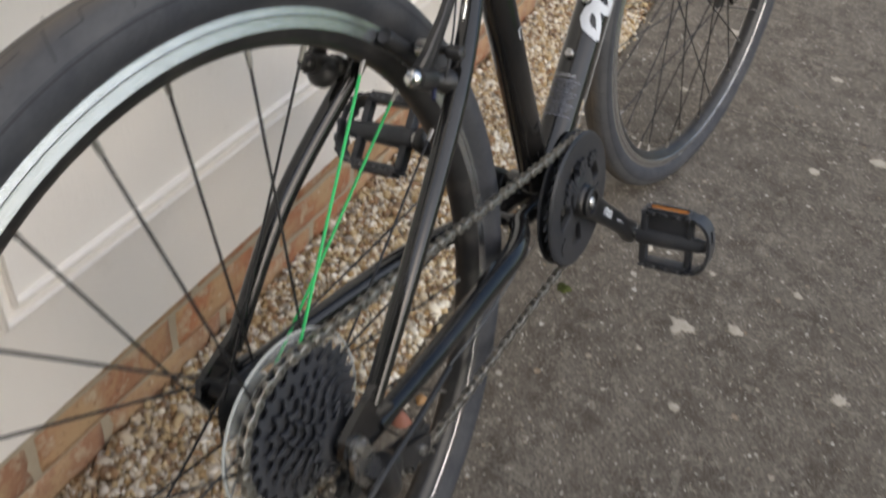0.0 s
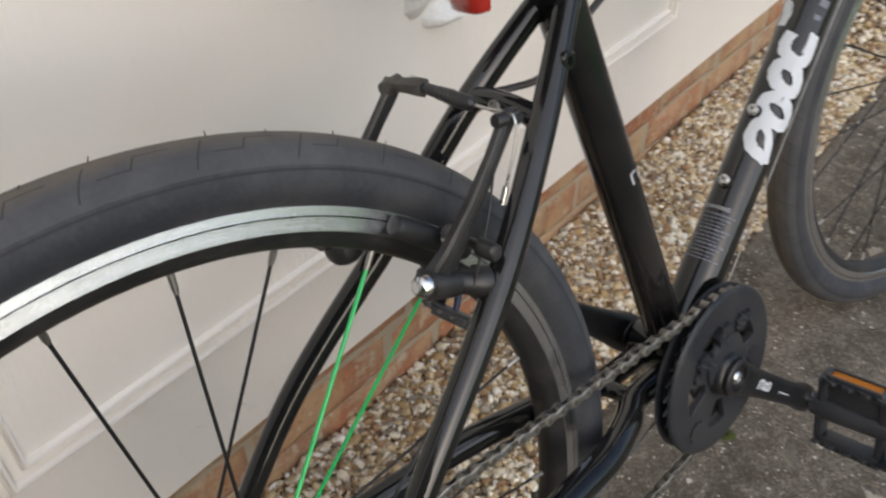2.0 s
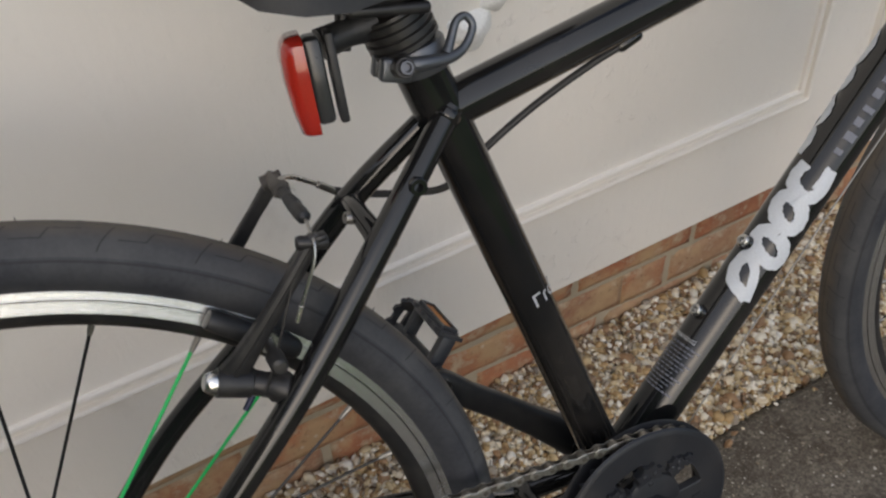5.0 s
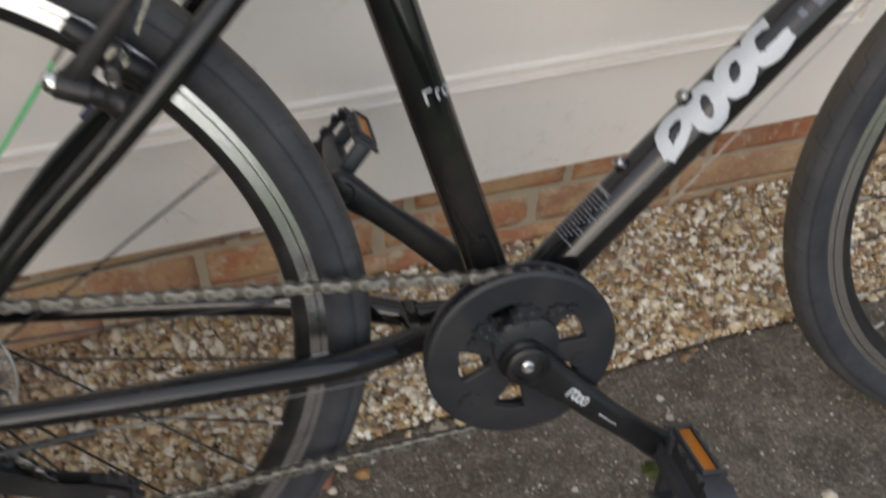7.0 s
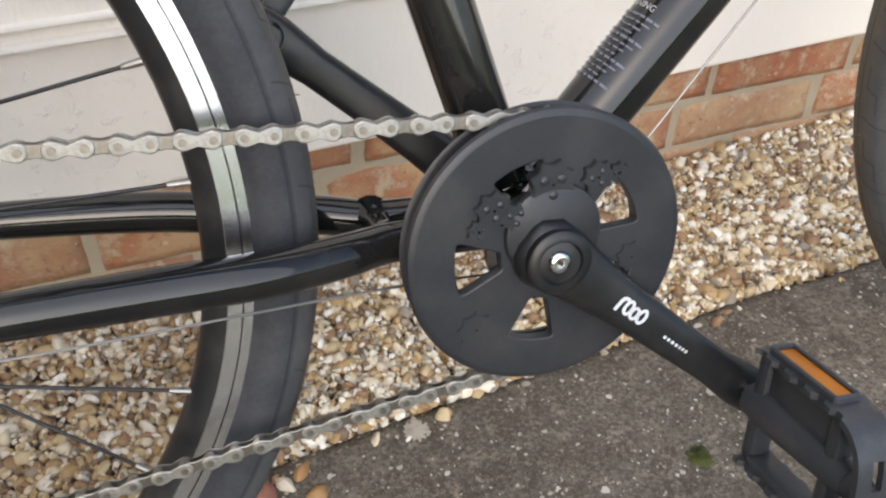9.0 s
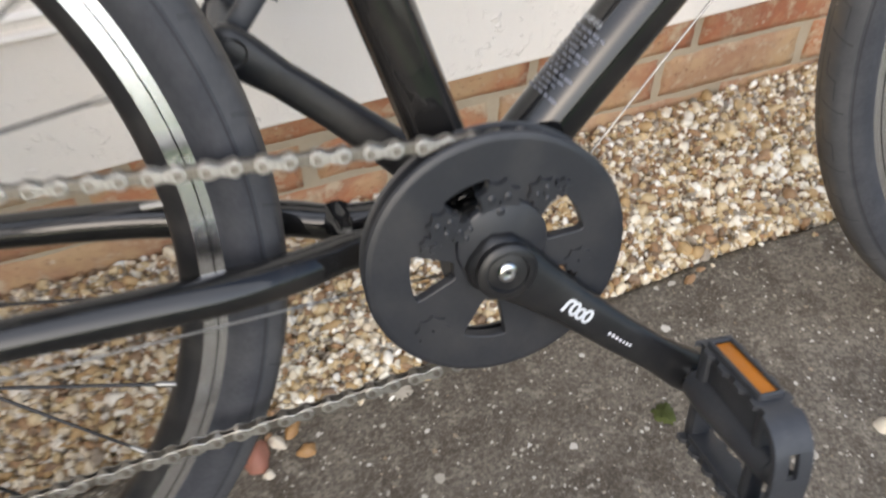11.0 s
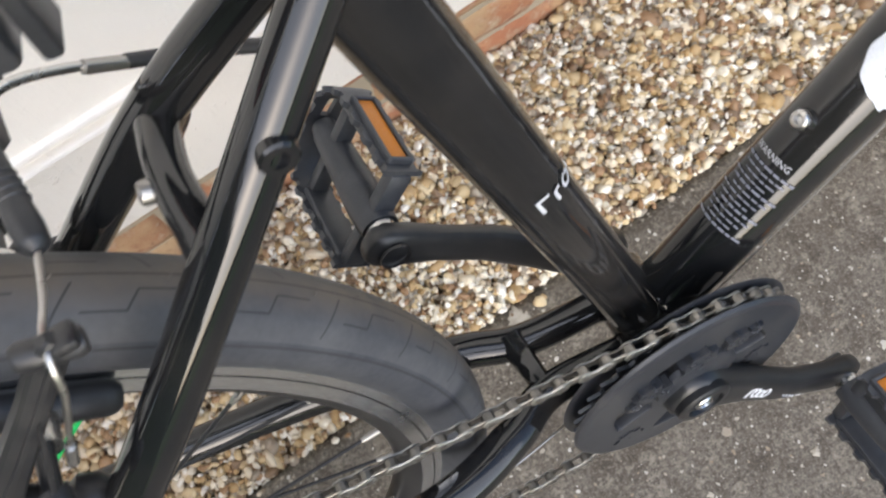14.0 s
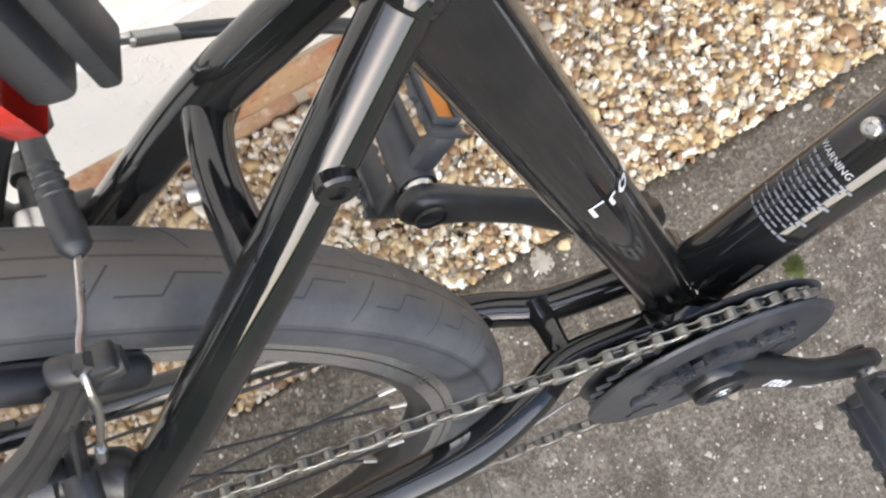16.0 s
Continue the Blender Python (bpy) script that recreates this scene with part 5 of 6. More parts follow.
def crank_arm(s, angle):
    """Arm from the axle to the pedal, swelling at both ends; s: -1 right, 1 left."""
    verts, faces, n = [], [], 16
    stations = [(-0.019, 0.006, 0.004), (-0.017, 0.012, 0.0075), (-0.008, 0.0185, 0.011), (0.006, 0.0180, 0.0115), (0.025, 0.0150, 0.0095), (0.050, 0.0128, 0.0075), (0.085, 0.0116, 0.0068), (0.120, 0.0110, 0.0068),
                (0.145, 0.0135, 0.0072), (0.158, 0.0130, 0.0072), (0.164, 0.0095, 0.0062), (0.1665, 0.004, 0.004)]
    for k, (x, w, th) in enumerate(stations):
        y = s * (0.0505 + 0.013 * min(1, max(0, x / 0.09)) ** 1.3)
        for i in range(n):
            a = math.tau * i / n
            c, q = math.cos(a), math.sin(a)
            verts.append((x, y + th * math.copysign(abs(q) ** 0.6, q), w * math.copysign(abs(c) ** 0.7, c)))
        if k:
            for i in range(n):
                j = (i + 1) % n
                faces.append(((k - 1) * n + i, (k - 1) * n + j, k * n + j, k * n + i))
    faces += [tuple(range(n))[::-1], tuple((len(stations) - 1) * n + i for i in range(n))]
    return moved((verts, faces), at_bb @ Matrix.Rotation(-angle, 4, "Y"))


for s, ang in ((-1, CRANK_ANGLE), (1, CRANK_ANGLE + math.pi)):
    arm = bike_part("crank_arm", crank_arm(s, ang), CRANK_BLACK, "satin black crank arm with a white mark" if s < 0 else "satin black crank arm")
    cap = [(0.0135, s * 0.040), (0.0165, s * 0.046), (0.0168, s * 0.0625), (0.0150, s * 0.0640), (0.0116, s * 0.0640), (0.0106, s * 0.0600), (0.0, s * 0.0600)]
    bike_part("crank_boss", moved(lathe(cap, 40), at_bb), CRANK_BLACK, under=arm)
    bike_part("crank_bolt", moved(lathe([(0.0082, s * 0.0595), (0.0080, s * 0.0606), (0.0062, s * 0.0610), (0.0058, s * 0.0626), (0.0046, s * 0.0636), (0.0034, s * 0.0638), (0.0030, s * 0.0622), (0.0, s * 0.0618)], 28), at_bb), SILVER, "bright steel crank bolt", under=arm)
    end = np.array(BB) + CRANK_LEN * np.array((math.cos(ang), 0, math.sin(ang)))
    bike_part("axle_end", moved(lathe([(0.0085, s * 0.054), (0.0085, s * 0.0560), (0.0072, s * 0.0566), (0.0035, s * 0.0566), (0.003, s * 0.0585), (0.0, s * 0.0585)], 20), Matrix.Translation(end)), BLACK_METAL, under=arm)
    if s < 0:
        marks = []
        for k in range(4):
            marks.append(ring(0.0432 + 0.0050 * k, 0.0009 * (k % 2), 0.0022, 0.0044 - 0.0008 * (k == 2), 0.0020) if k else stroke([(0.0462, 0.0050), (0.0425, 0.0040), (0.0416, -0.0050)], 0.0022, 3))
        for k in range(7):
            marks.append(bar_rect(0.077 + 0.0030 * k, 0.0788 + 0.0030 * k, -0.002, 0.0, 1))
        mv, mf = [], []
        for v, f in marks:
            k0 = len(mv)
            for a_, b_ in v:
                mv.append((a_, -(0.0505 + 0.013 * min(1, a_ / 0.09) ** 1.3) - 0.0079 - (0.0004 if a_ < 0.09 else -0.0001), b_))
            mf += [tuple(i + k0 for i in q) for q in f]
        mv = [(0.058 + (x - 0.058) * 0.9, y - 0.0001, z * 0.85) for x, y, z in mv]
        bike_part("crank_mark", moved((mv, mf), at_bb @ Matrix.Rotation(-ang, 4, "Y")), WHITE_DECAL, "small white maker's mark", under=arm)


def pedal(s, m):
    """A resin cage pedal: barrel, two toothed rails with reflectors, end plates. Its axle lies along y, outwards."""
    out = s
    ob = bike_part("pedal", moved(tube([(0, out * 0.004, 0), (0, out * 0.020, 0), (0, out * 0.070, 0), (0, out * 0.086, 0)], [0.0115, 0.0128, 0.0105, 0.0095], 20), m), PEDAL_PLASTIC, "dusty black resin pedal with amber reflectors")
    flat_shaded(ob)
    for size, y in (((0.0745, 0.010, 0.015), 0.013), ((0.0745, 0.009, 0.013), 0.072)):
        flat_shaded(bike_part("cross_bar", moved(block(size, 0.003, 2, (0, out * y, 0)), m), PEDAL_PLASTIC, under=ob))
    for e in (-1, 1):
        flat_shaded(bike_part("reflector_holder", moved(joined(block((0.0065, 0.058, 0.0180), 0.0016, 2, (e * 0.0355, out * 0.044, 0)), *[block((0.0070, 0.054, 0.0028), 0.0008, 1, (e * 0.0405, out * 0.043, q * 0.0072)) for q in (-1, 1)], *[block((0.0070, 0.0028, 0.0165), 0.0008, 1, (e * 0.0405, out * (0.043 + q * 0.0260), 0)) for q in (-1, 1)]), m), PEDAL_PLASTIC, under=ob))
    if s < 0:
        flat_shaded(bike_part("web_plate", moved(block((0.030, 0.052, 0.0060), 0.0015, 2, (0.019, out * 0.043, 0.001)), m), PEDAL_PLASTIC, under=ob))
    # a thin toothed cage runs round the outside
    path = [(-0.038, 0.010), (-0.038, 0.030), (-0.038, 0.052), (-0.038, 0.072), (-0.034, 0.086), (-0.022, 0.0955), (0.0, 0.0985), (0.022, 0.0955), (0.034, 0.086), (0.038, 0.072), (0.038, 0.052), (0.038, 0.030), (0.038, 0.010)]
    line = spline([(x, out * y, 0) for x, y in path], 8)
    walls, heights = [], []
    for q, p in enumerate(line):
        d = line[min(q + 1, len(line) - 1)] - line[max(q - 1, 0)]
        d = d / np.linalg.norm(d)
        walls.append((p, np.array((-d[1], d[0], 0)) * 0.0019))
        heights.append(0.0125 if abs(p[1]) > 0.078 and s < 0 else 0.0130 if q % 6 < 3 else 0.0098)

    def strip(first, last, low=None, top=None):
        cv, cf = [], []
        for q in range(first, last + 1):
            p, n = walls[q]
            z0, z1 = -heights[q] if low is None else low, heights[q] if top is None else top
            cv += [p + n + (0, 0, z1), p - n + (0, 0, z1), p - n + (0, 0, z0), p + n + (0, 0, z0)]
            if q > first:
                a = len(cv) - 4
                cf += [(a - 4 + w, a - 4 + (w + 1) % 4, a + (w + 1) % 4, a + w) for w in range(4)]
        return cv, cf + [(3, 2, 1, 0), (len(cv) - 4, len(cv) - 3, len(cv) - 2, len(cv) - 1)]

    # an oblong hole goes through the outer end
    hole = [q for q in range(len(line)) if 0.005 < line[q][0] < 0.0225 and abs(line[q][1]) > 0.09]
    cv, cf = joined(strip(0, hole[0]), strip(hole[0], hole[-1], None, -0.0032), strip(hole[0], hole[-1], 0.0032, None), strip(hole[-1], len(line) - 1))
    flat_shaded(bike_part("cage", moved((cv, cf), m), PEDAL_PLASTIC, "toothed outer cage", under=ob))
    for e in (-1, 1):
        flat_shaded(bike_part("reflector", moved(block((0.0035, 0.0485, 0.0112), 0.0008, 2, (e * 0.0405, out * 0.043, 0)), m), AMBER, "flat amber reflector", under=ob))
    bike_part("pedal_spindle", moved(tube([(0, -out * 0.012, 0), (0, -out * 0.002, 0), (0, out * 0.005, 0)], [0.0072, 0.0080, 0.0095], 18), m), STEEL, "steel spindle", under=ob)
    bike_part("dust_cap", moved(tube([(0, out * 0.080, 0), (0, out * 0.0925, 0)], [0.0095, 0.0080], 18), m), PEDAL_PLASTIC, under=ob)
    return ob


end_r = (BB[0] + CRANK_LEN * math.cos(CRANK_ANGLE), -0.0705, BB[2] + CRANK_LEN * math.sin(CRANK_ANGLE))
end_l = (BB[0] - CRANK_LEN * math.cos(CRANK_ANGLE), 0.0705, BB[2] - CRANK_LEN * math.sin(CRANK_ANGLE))
pedal(-1, Matrix.Translation(end_r) @ Matrix.Rotation(radians(-83.6), 4, "Y") @ Matrix.Scale(0.92, 4))
pedal(1, Matrix.Translation(end_l) @ Matrix.Rotation(radians(-48.6), 4, "Y") @ Matrix.Scale(0.92, 4))

# ---- cassette, derailleur, chain ----
TEETH = (30, 26, 21, 18, 16, 14, 12, 11)
cassette = bike_part("cassette", lathe([(0.012, -0.0185), (0.0165, -0.0185), (0.0165, -0.0555), (0.0095, -0.0575), (0.008, -0.0575)], 40), DARK_STEEL, "dark eight-speed cassette", under=rear_wheel)
for k, teeth in enumerate(TEETH):
    y = -0.0215 - 0.0048 * k
    flat_shaded(part("sprocket", gear(teeth, teeth * 0.0127 / math.tau, 0.0062, y + 0.0009, y - 0.0009, 0.0165, 0.3 * k), DARK_STEEL, rear_wheel))
m_, t_, p_ = material("clear_plastic", (0.75, 0.78, 0.76), 0.22)
see, blend = t_.nodes.new("ShaderNodeBsdfTransparent"), t_.nodes.new("ShaderNodeMixShader")
blend.inputs[0].default_value = 0.09
t_.links.new(see.outputs[0], blend.inputs[1])
t_.links.new(p_.outputs[0], blend.inputs[2])
t_.links.new(blend.outputs[0], t_.nodes["Material Output"].inputs["Surface"])
CLEAR_PLASTIC = m_
disc = part("spoke_protector", lathe([(0.030, -0.0155), (0.060, -0.0150), (0.0680, -0.0140), (0.0700, -0.0160), (0.0680, -0.0165), (0.060, -0.0168), (0.030, -0.0170)], 80, True), CLEAR_PLASTIC, rear_wheel, "clear plastic spoke protector")
RIM_PLASTIC = worn("milky_plastic_edge", (0.5, 0.52, 0.5), 0.25, coat=0.4, scale=60, relief=0.05)
part("protector_edge", lathe([(0.0690, -0.0150), (0.0702, -0.0148), (0.0706, -0.0158), (0.0702, -0.0168), (0.0690, -0.0166)], 96, True), RIM_PLASTIC, disc, "pale rounded edge")
part("protector_edge", lathe([(0.0560, -0.0150), (0.0566, -0.0149), (0.0568, -0.0155), (0.0562, -0.0157)], 80, True), RIM_PLASTIC, disc)
for k in range(20):
    a = math.tau * k / 20
    part("protector_hole", moved(lathe([(0.0042, -0.0135), (0.0050, -0.0135), (0.0050, -0.0175), (0.0042, -0.0175)], 14, True), Matrix.Translation((0.0615 * math.cos(a), 0, 0.0615 * math.sin(a)))), CLEAR_PLASTIC, disc)

R_COG, R_PUL = 0.0594, 0.0222
P_UP, P_LOW = (0.030, 0.2385), (0.108, 0.196)


def chain_path():
    """Centre line of the chain in (x, y, z): top run, round the cog, past both pulleys, bottom run, round the chainring."""
    c0, c1 = np.array((BB[0], BB[2])), np.array((0.0, 0.318))

    def tangent(a, ra, b, rb, side):
        """Outer tangent of two circles (signed radii): the touching points."""
        d = b - a
        length = np.linalg.norm(d)
        base, off = math.atan2(d[1], d[0]), math.acos((ra - rb) / length)
        n = np.array((math.cos(base + side * off), math.sin(base + side * off)))
        return a + ra * n, b + rb * n

    up, low = np.array(P_UP), np.array(P_LOW)
    q0, q1 = tangent(c0, RING_R, c1, R_COG, -1)          # along the top, towards the rear
    q2, q3 = tangent(c1, R_COG, up, -R_PUL, -1)          # crossing over to the front of the guide pulley
    q4, q5 = tangent(up, -R_PUL, low, R_PUL, -1)
    q6, q7 = tangent(low, R_PUL, c0, RING_R, -1)

    def arc(c, r, p, q, sense, n=24):
        a0, a1 = math.atan2(*(p - c)[::-1]), math.atan2(*(q - c)[::-1])
        if sense > 0 and a1 < a0:
            a1 += math.tau
        if sense < 0 and a1 > a0:
            a1 -= math.tau
        return [c + r * np.array((math.cos(t), math.sin(t))) for t in np.linspace(a0, a1, n)]

    line = [q0, *arc(c1, R_COG, q1, q2, 1), *arc(up, R_PUL, q3, q4, -1, 12), *arc(low, R_PUL, q5, q6, 1, 14), *arc(c0, RING_R, q7, q0, 1, 40)]
    out = []
    for p in line:
        s = min(1, max(0, p[0] / BB[0]))
        out.append((p[0], -0.0235 + (CHAIN_Y + 0.0235) * s, p[1]))
    return [np.array(p) for p in out]


def plate(half_width, waist, y0, y1):
    """A link plate, two round ends with a waist, one pitch long about its middle."""
    rim, h = [], 0.00635
    for k in range(9):
        a = radians(-115 + 230 * k / 8)
        rim.append((h + half_width * math.cos(a), half_width * math.sin(a)))
    rim.append((0, waist))
    for k in range(9):
        a = radians(65 + 230 * k / 8)
        rim.append((-h + half_width * math.cos(a), half_width * math.sin(a)))
    rim.append((0, -waist))
    inner = [(x * 0.93, z * 0.86) for x, z in rim]
    n, out = len(rim), 1 if y0 > 0 else -1
    lo, hi = (y0, y1) if out > 0 else (y1, y0)
    verts = [(x, lo, z) for x, z in rim] + [(x, hi - out * 0.0003, z) for x, z in rim] + [(x, hi, z) for x, z in inner]
    faces = [tuple(range(n)), tuple(range(2 * n, 3 * n))]
    for i in range(n):
        j = (i + 1) % n
        faces += [(i, j, n + j, n + i), (n + i, n + j, 2 * n + j, 2 * n + i)]
    return verts, faces


def pin(x, r, y0, y1):
    return tube([(x, y0, 0), (x, y1, 0)], r, 10)


outer_piece = joined(plate(0.0043, 0.0023, 0.0024, 0.0034), plate(0.0043, 0.0023, -0.0034, -0.0024))
rivet_piece = pin(0.0, 0.0019, -0.0039, 0.0039)
inner_piece = joined(plate(0.0040, 0.0028, 0.0014, 0.0023), plate(0.0040, 0.0028, -0.0023, -0.0014), pin(-0.00635, 0.0038, -0.0014, 0.0014), pin(0.00635, 0.0038, -0.0014, 0.0014))
track = chain_path()
lengths = np.r_[0, np.cumsum([np.linalg.norm(b - a) for a, b in zip(track, track[1:])])]
links = 2 * int(lengths[-1] / 0.0127 / 2)
pitch = lengths[-1] / links
along = lambda d: np.array([np.interp(d % lengths[-1], lengths, [p[i] for p in track]) for i in range(3)])


def link_pose(k):
    p, q = along(k * pitch), along((k + 1) * pitch)
    d = (q - p) / np.linalg.norm(q - p)
    side = np.array((0, 1.0, 0)) - d[1] * d
    side /= np.linalg.norm(side)
    up = np.cross(d, side)
    mid = (p + q) / 2
    return Matrix(((d[0], side[0], up[0], mid[0]), (d[1], side[1], up[1], mid[1]), (d[2], side[2], up[2], mid[2]), (0, 0, 0, 1)))


chain = None
for k in range(1, links, 2):
    if chain is None:
        chain = bike_part("chain", moved(inner_piece, link_pose(k)), CHAIN_DARK, "oily worn steel roller chain")
        base_pose = link_pose(k)
        inner_ob = bike_part("inner_link", inner_piece, CHAIN_DARK, under=chain, smooth=False)
        outer_ob = bike_part("outer_link", outer_piece, CHAIN_STEEL, under=chain, smooth=False)
        inner_ob.matrix_basis, outer_ob.matrix_basis = link_pose(k + 2), link_pose(k + 1)
        continue
    for base, i in ((inner_ob, k + 2), (outer_ob, k + 1)):
        if i - 1 >= links:
            continue
        ob = new(base.name.split(".")[0], base.data)
        ob.parent, ob.matrix_basis = chain, link_pose(i)
rivet_ob = bike_part("rivet", rivet_piece, CHAIN_DARK, under=chain, smooth=False)
for k in range(links):
    ob = rivet_ob if k == 0 else new("rivet", rivet_ob.data)
    ob.parent, ob.matrix_basis = chain, link_pose(k) @ Matrix.Translation((0.00635, 0, 0))

derailleur = flat_shaded(bike_part("rear_derailleur", joined(block((0.030, 0.020, 0.030), 0.006, 3, (0.022, -0.068, 0.268), Matrix.Rotation(radians(25), 4, "Y")), tube([(0.012, -0.075, 0.292), (0.018, -0.075, 0.268), (0.032, -0.060, 0.242)], [0.011, 0.010, 0.012], 18, 5)),
                                   BLACK_METAL, "black rear derailleur with a long cage"))
bike_part("hanger", slab([(-0.010, 0.318), (-0.012, 0.300), (-0.004, 0.284), (0.012, 0.278), (0.020, 0.288), (0.012, 0.300), (0.008, 0.320)], -0.0705, -0.0745), STEEL, "bare alloy hanger", under=derailleur)
for y in (-0.0375, -0.0245):
    dx, dz = P_LOW[0] - P_UP[0], P_LOW[1] - P_UP[1]
    ln = math.hypot(dx, dz)
    ux, uz, vx, vz = dx / ln, dz / ln, -dz / ln, dx / ln
    shape = [(-0.012, -0.008), (-0.006, -0.0135), (0.010, -0.0105), (0.045, -0.008), (0.080, -0.0115), (0.098, -0.0125), (0.103, 0.0), (0.098, 0.0125), (0.078, 0.012), (0.045, 0.006), (0.010, 0.0115), (-0.008, 0.012)]
    flat_shaded(bike_part("cage_plate", slab([(P_UP[0] + a * ux + b * vx, P_UP[1] + a * uz + b * vz) for a, b in shape], y - 0.001, y + 0.001), BLACK_METAL, under=derailleur))
for px, pz in (P_UP, P_LOW):
    flat_shaded(bike_part("jockey_wheel", moved(gear(11, 0.0205, 0.006, -0.034, -0.028, 0.006), Matrix.Translation((px, 0, pz))), BLACK_PLASTIC, under=derailleur))
    bike_part("pulley_bolt", moved(lathe([(0.0, -0.0415), (0.0042, -0.0415), (0.0048, -0.0400), (0.0048, -0.0235), (0.0, -0.0235)], 14), Matrix.Translation((px, 0, pz))), STEEL, "steel pulley bolt", under=derailleur)

# ---- rear rim brake ----
BLUE = worn("blue_plastic", (0.012, 0.015, 0.045), 0.4, scale=90)
TOP_R, TOP_L = np.array((0.2288, -0.0495, 0.5825)), np.array((0.2292, 0.0440, 0.5868))
PIVOT_Y = {-1: 0.0450, 1: 0.0505}   # how far each pivot stands from the middle


def brake_bar(pivot, top, s):
    """A flat forged arm with a raised ridge, wide at the pivot and narrow at the top."""
    pivot, top = np.array(pivot), np.array(top)
    way = (top - pivot) / np.linalg.norm(top - pivot)
    side = np.cross(way, (0, 1.0, 0))
    side /= np.linalg.norm(side)
    out = np.array((0, float(s), 0))
    section = [(-1.0, -0.55), (-1.0, 0.35), (-0.75, 0.62), (-0.22, 0.72), (-0.16, 0.95), (0.16, 0.95), (0.22, 0.72), (0.75, 0.62), (1.0, 0.35), (1.0, -0.55), (0.7, -0.8), (-0.7, -0.8)]
    stations = [(-0.07, 0.0050, 0.0046, 0.0), (0.0, 0.0084, 0.0058, 0.0), (0.14, 0.0066, 0.0052, 0.0012), (0.45, 0.0048, 0.0046, 0.0020), (0.75, 0.0042, 0.0042, 0.0012), (0.93, 0.0046, 0.0042, 0.0), (1.03, 0.0042, 0.0040, 0.0), (1.06, 0.0026, 0.0026, 0.0)]
    verts, faces, n = [], [], len(section)
    for m, (u, w, th, bow) in enumerate(stations):
        c = pivot + (top - pivot) * u + out * bow
        verts += [c + side * a * w + out * b * th for a, b in section]
        if m:
            for q in range(n):
                r = (q + 1) % n
                faces.append(((m - 1) * n + q, (m - 1) * n + r, m * n + r, m * n + q))
    faces += [tuple(range(n))[::-1], tuple((len(stations) - 1) * n + q for q in range(n))]
    return verts, faces


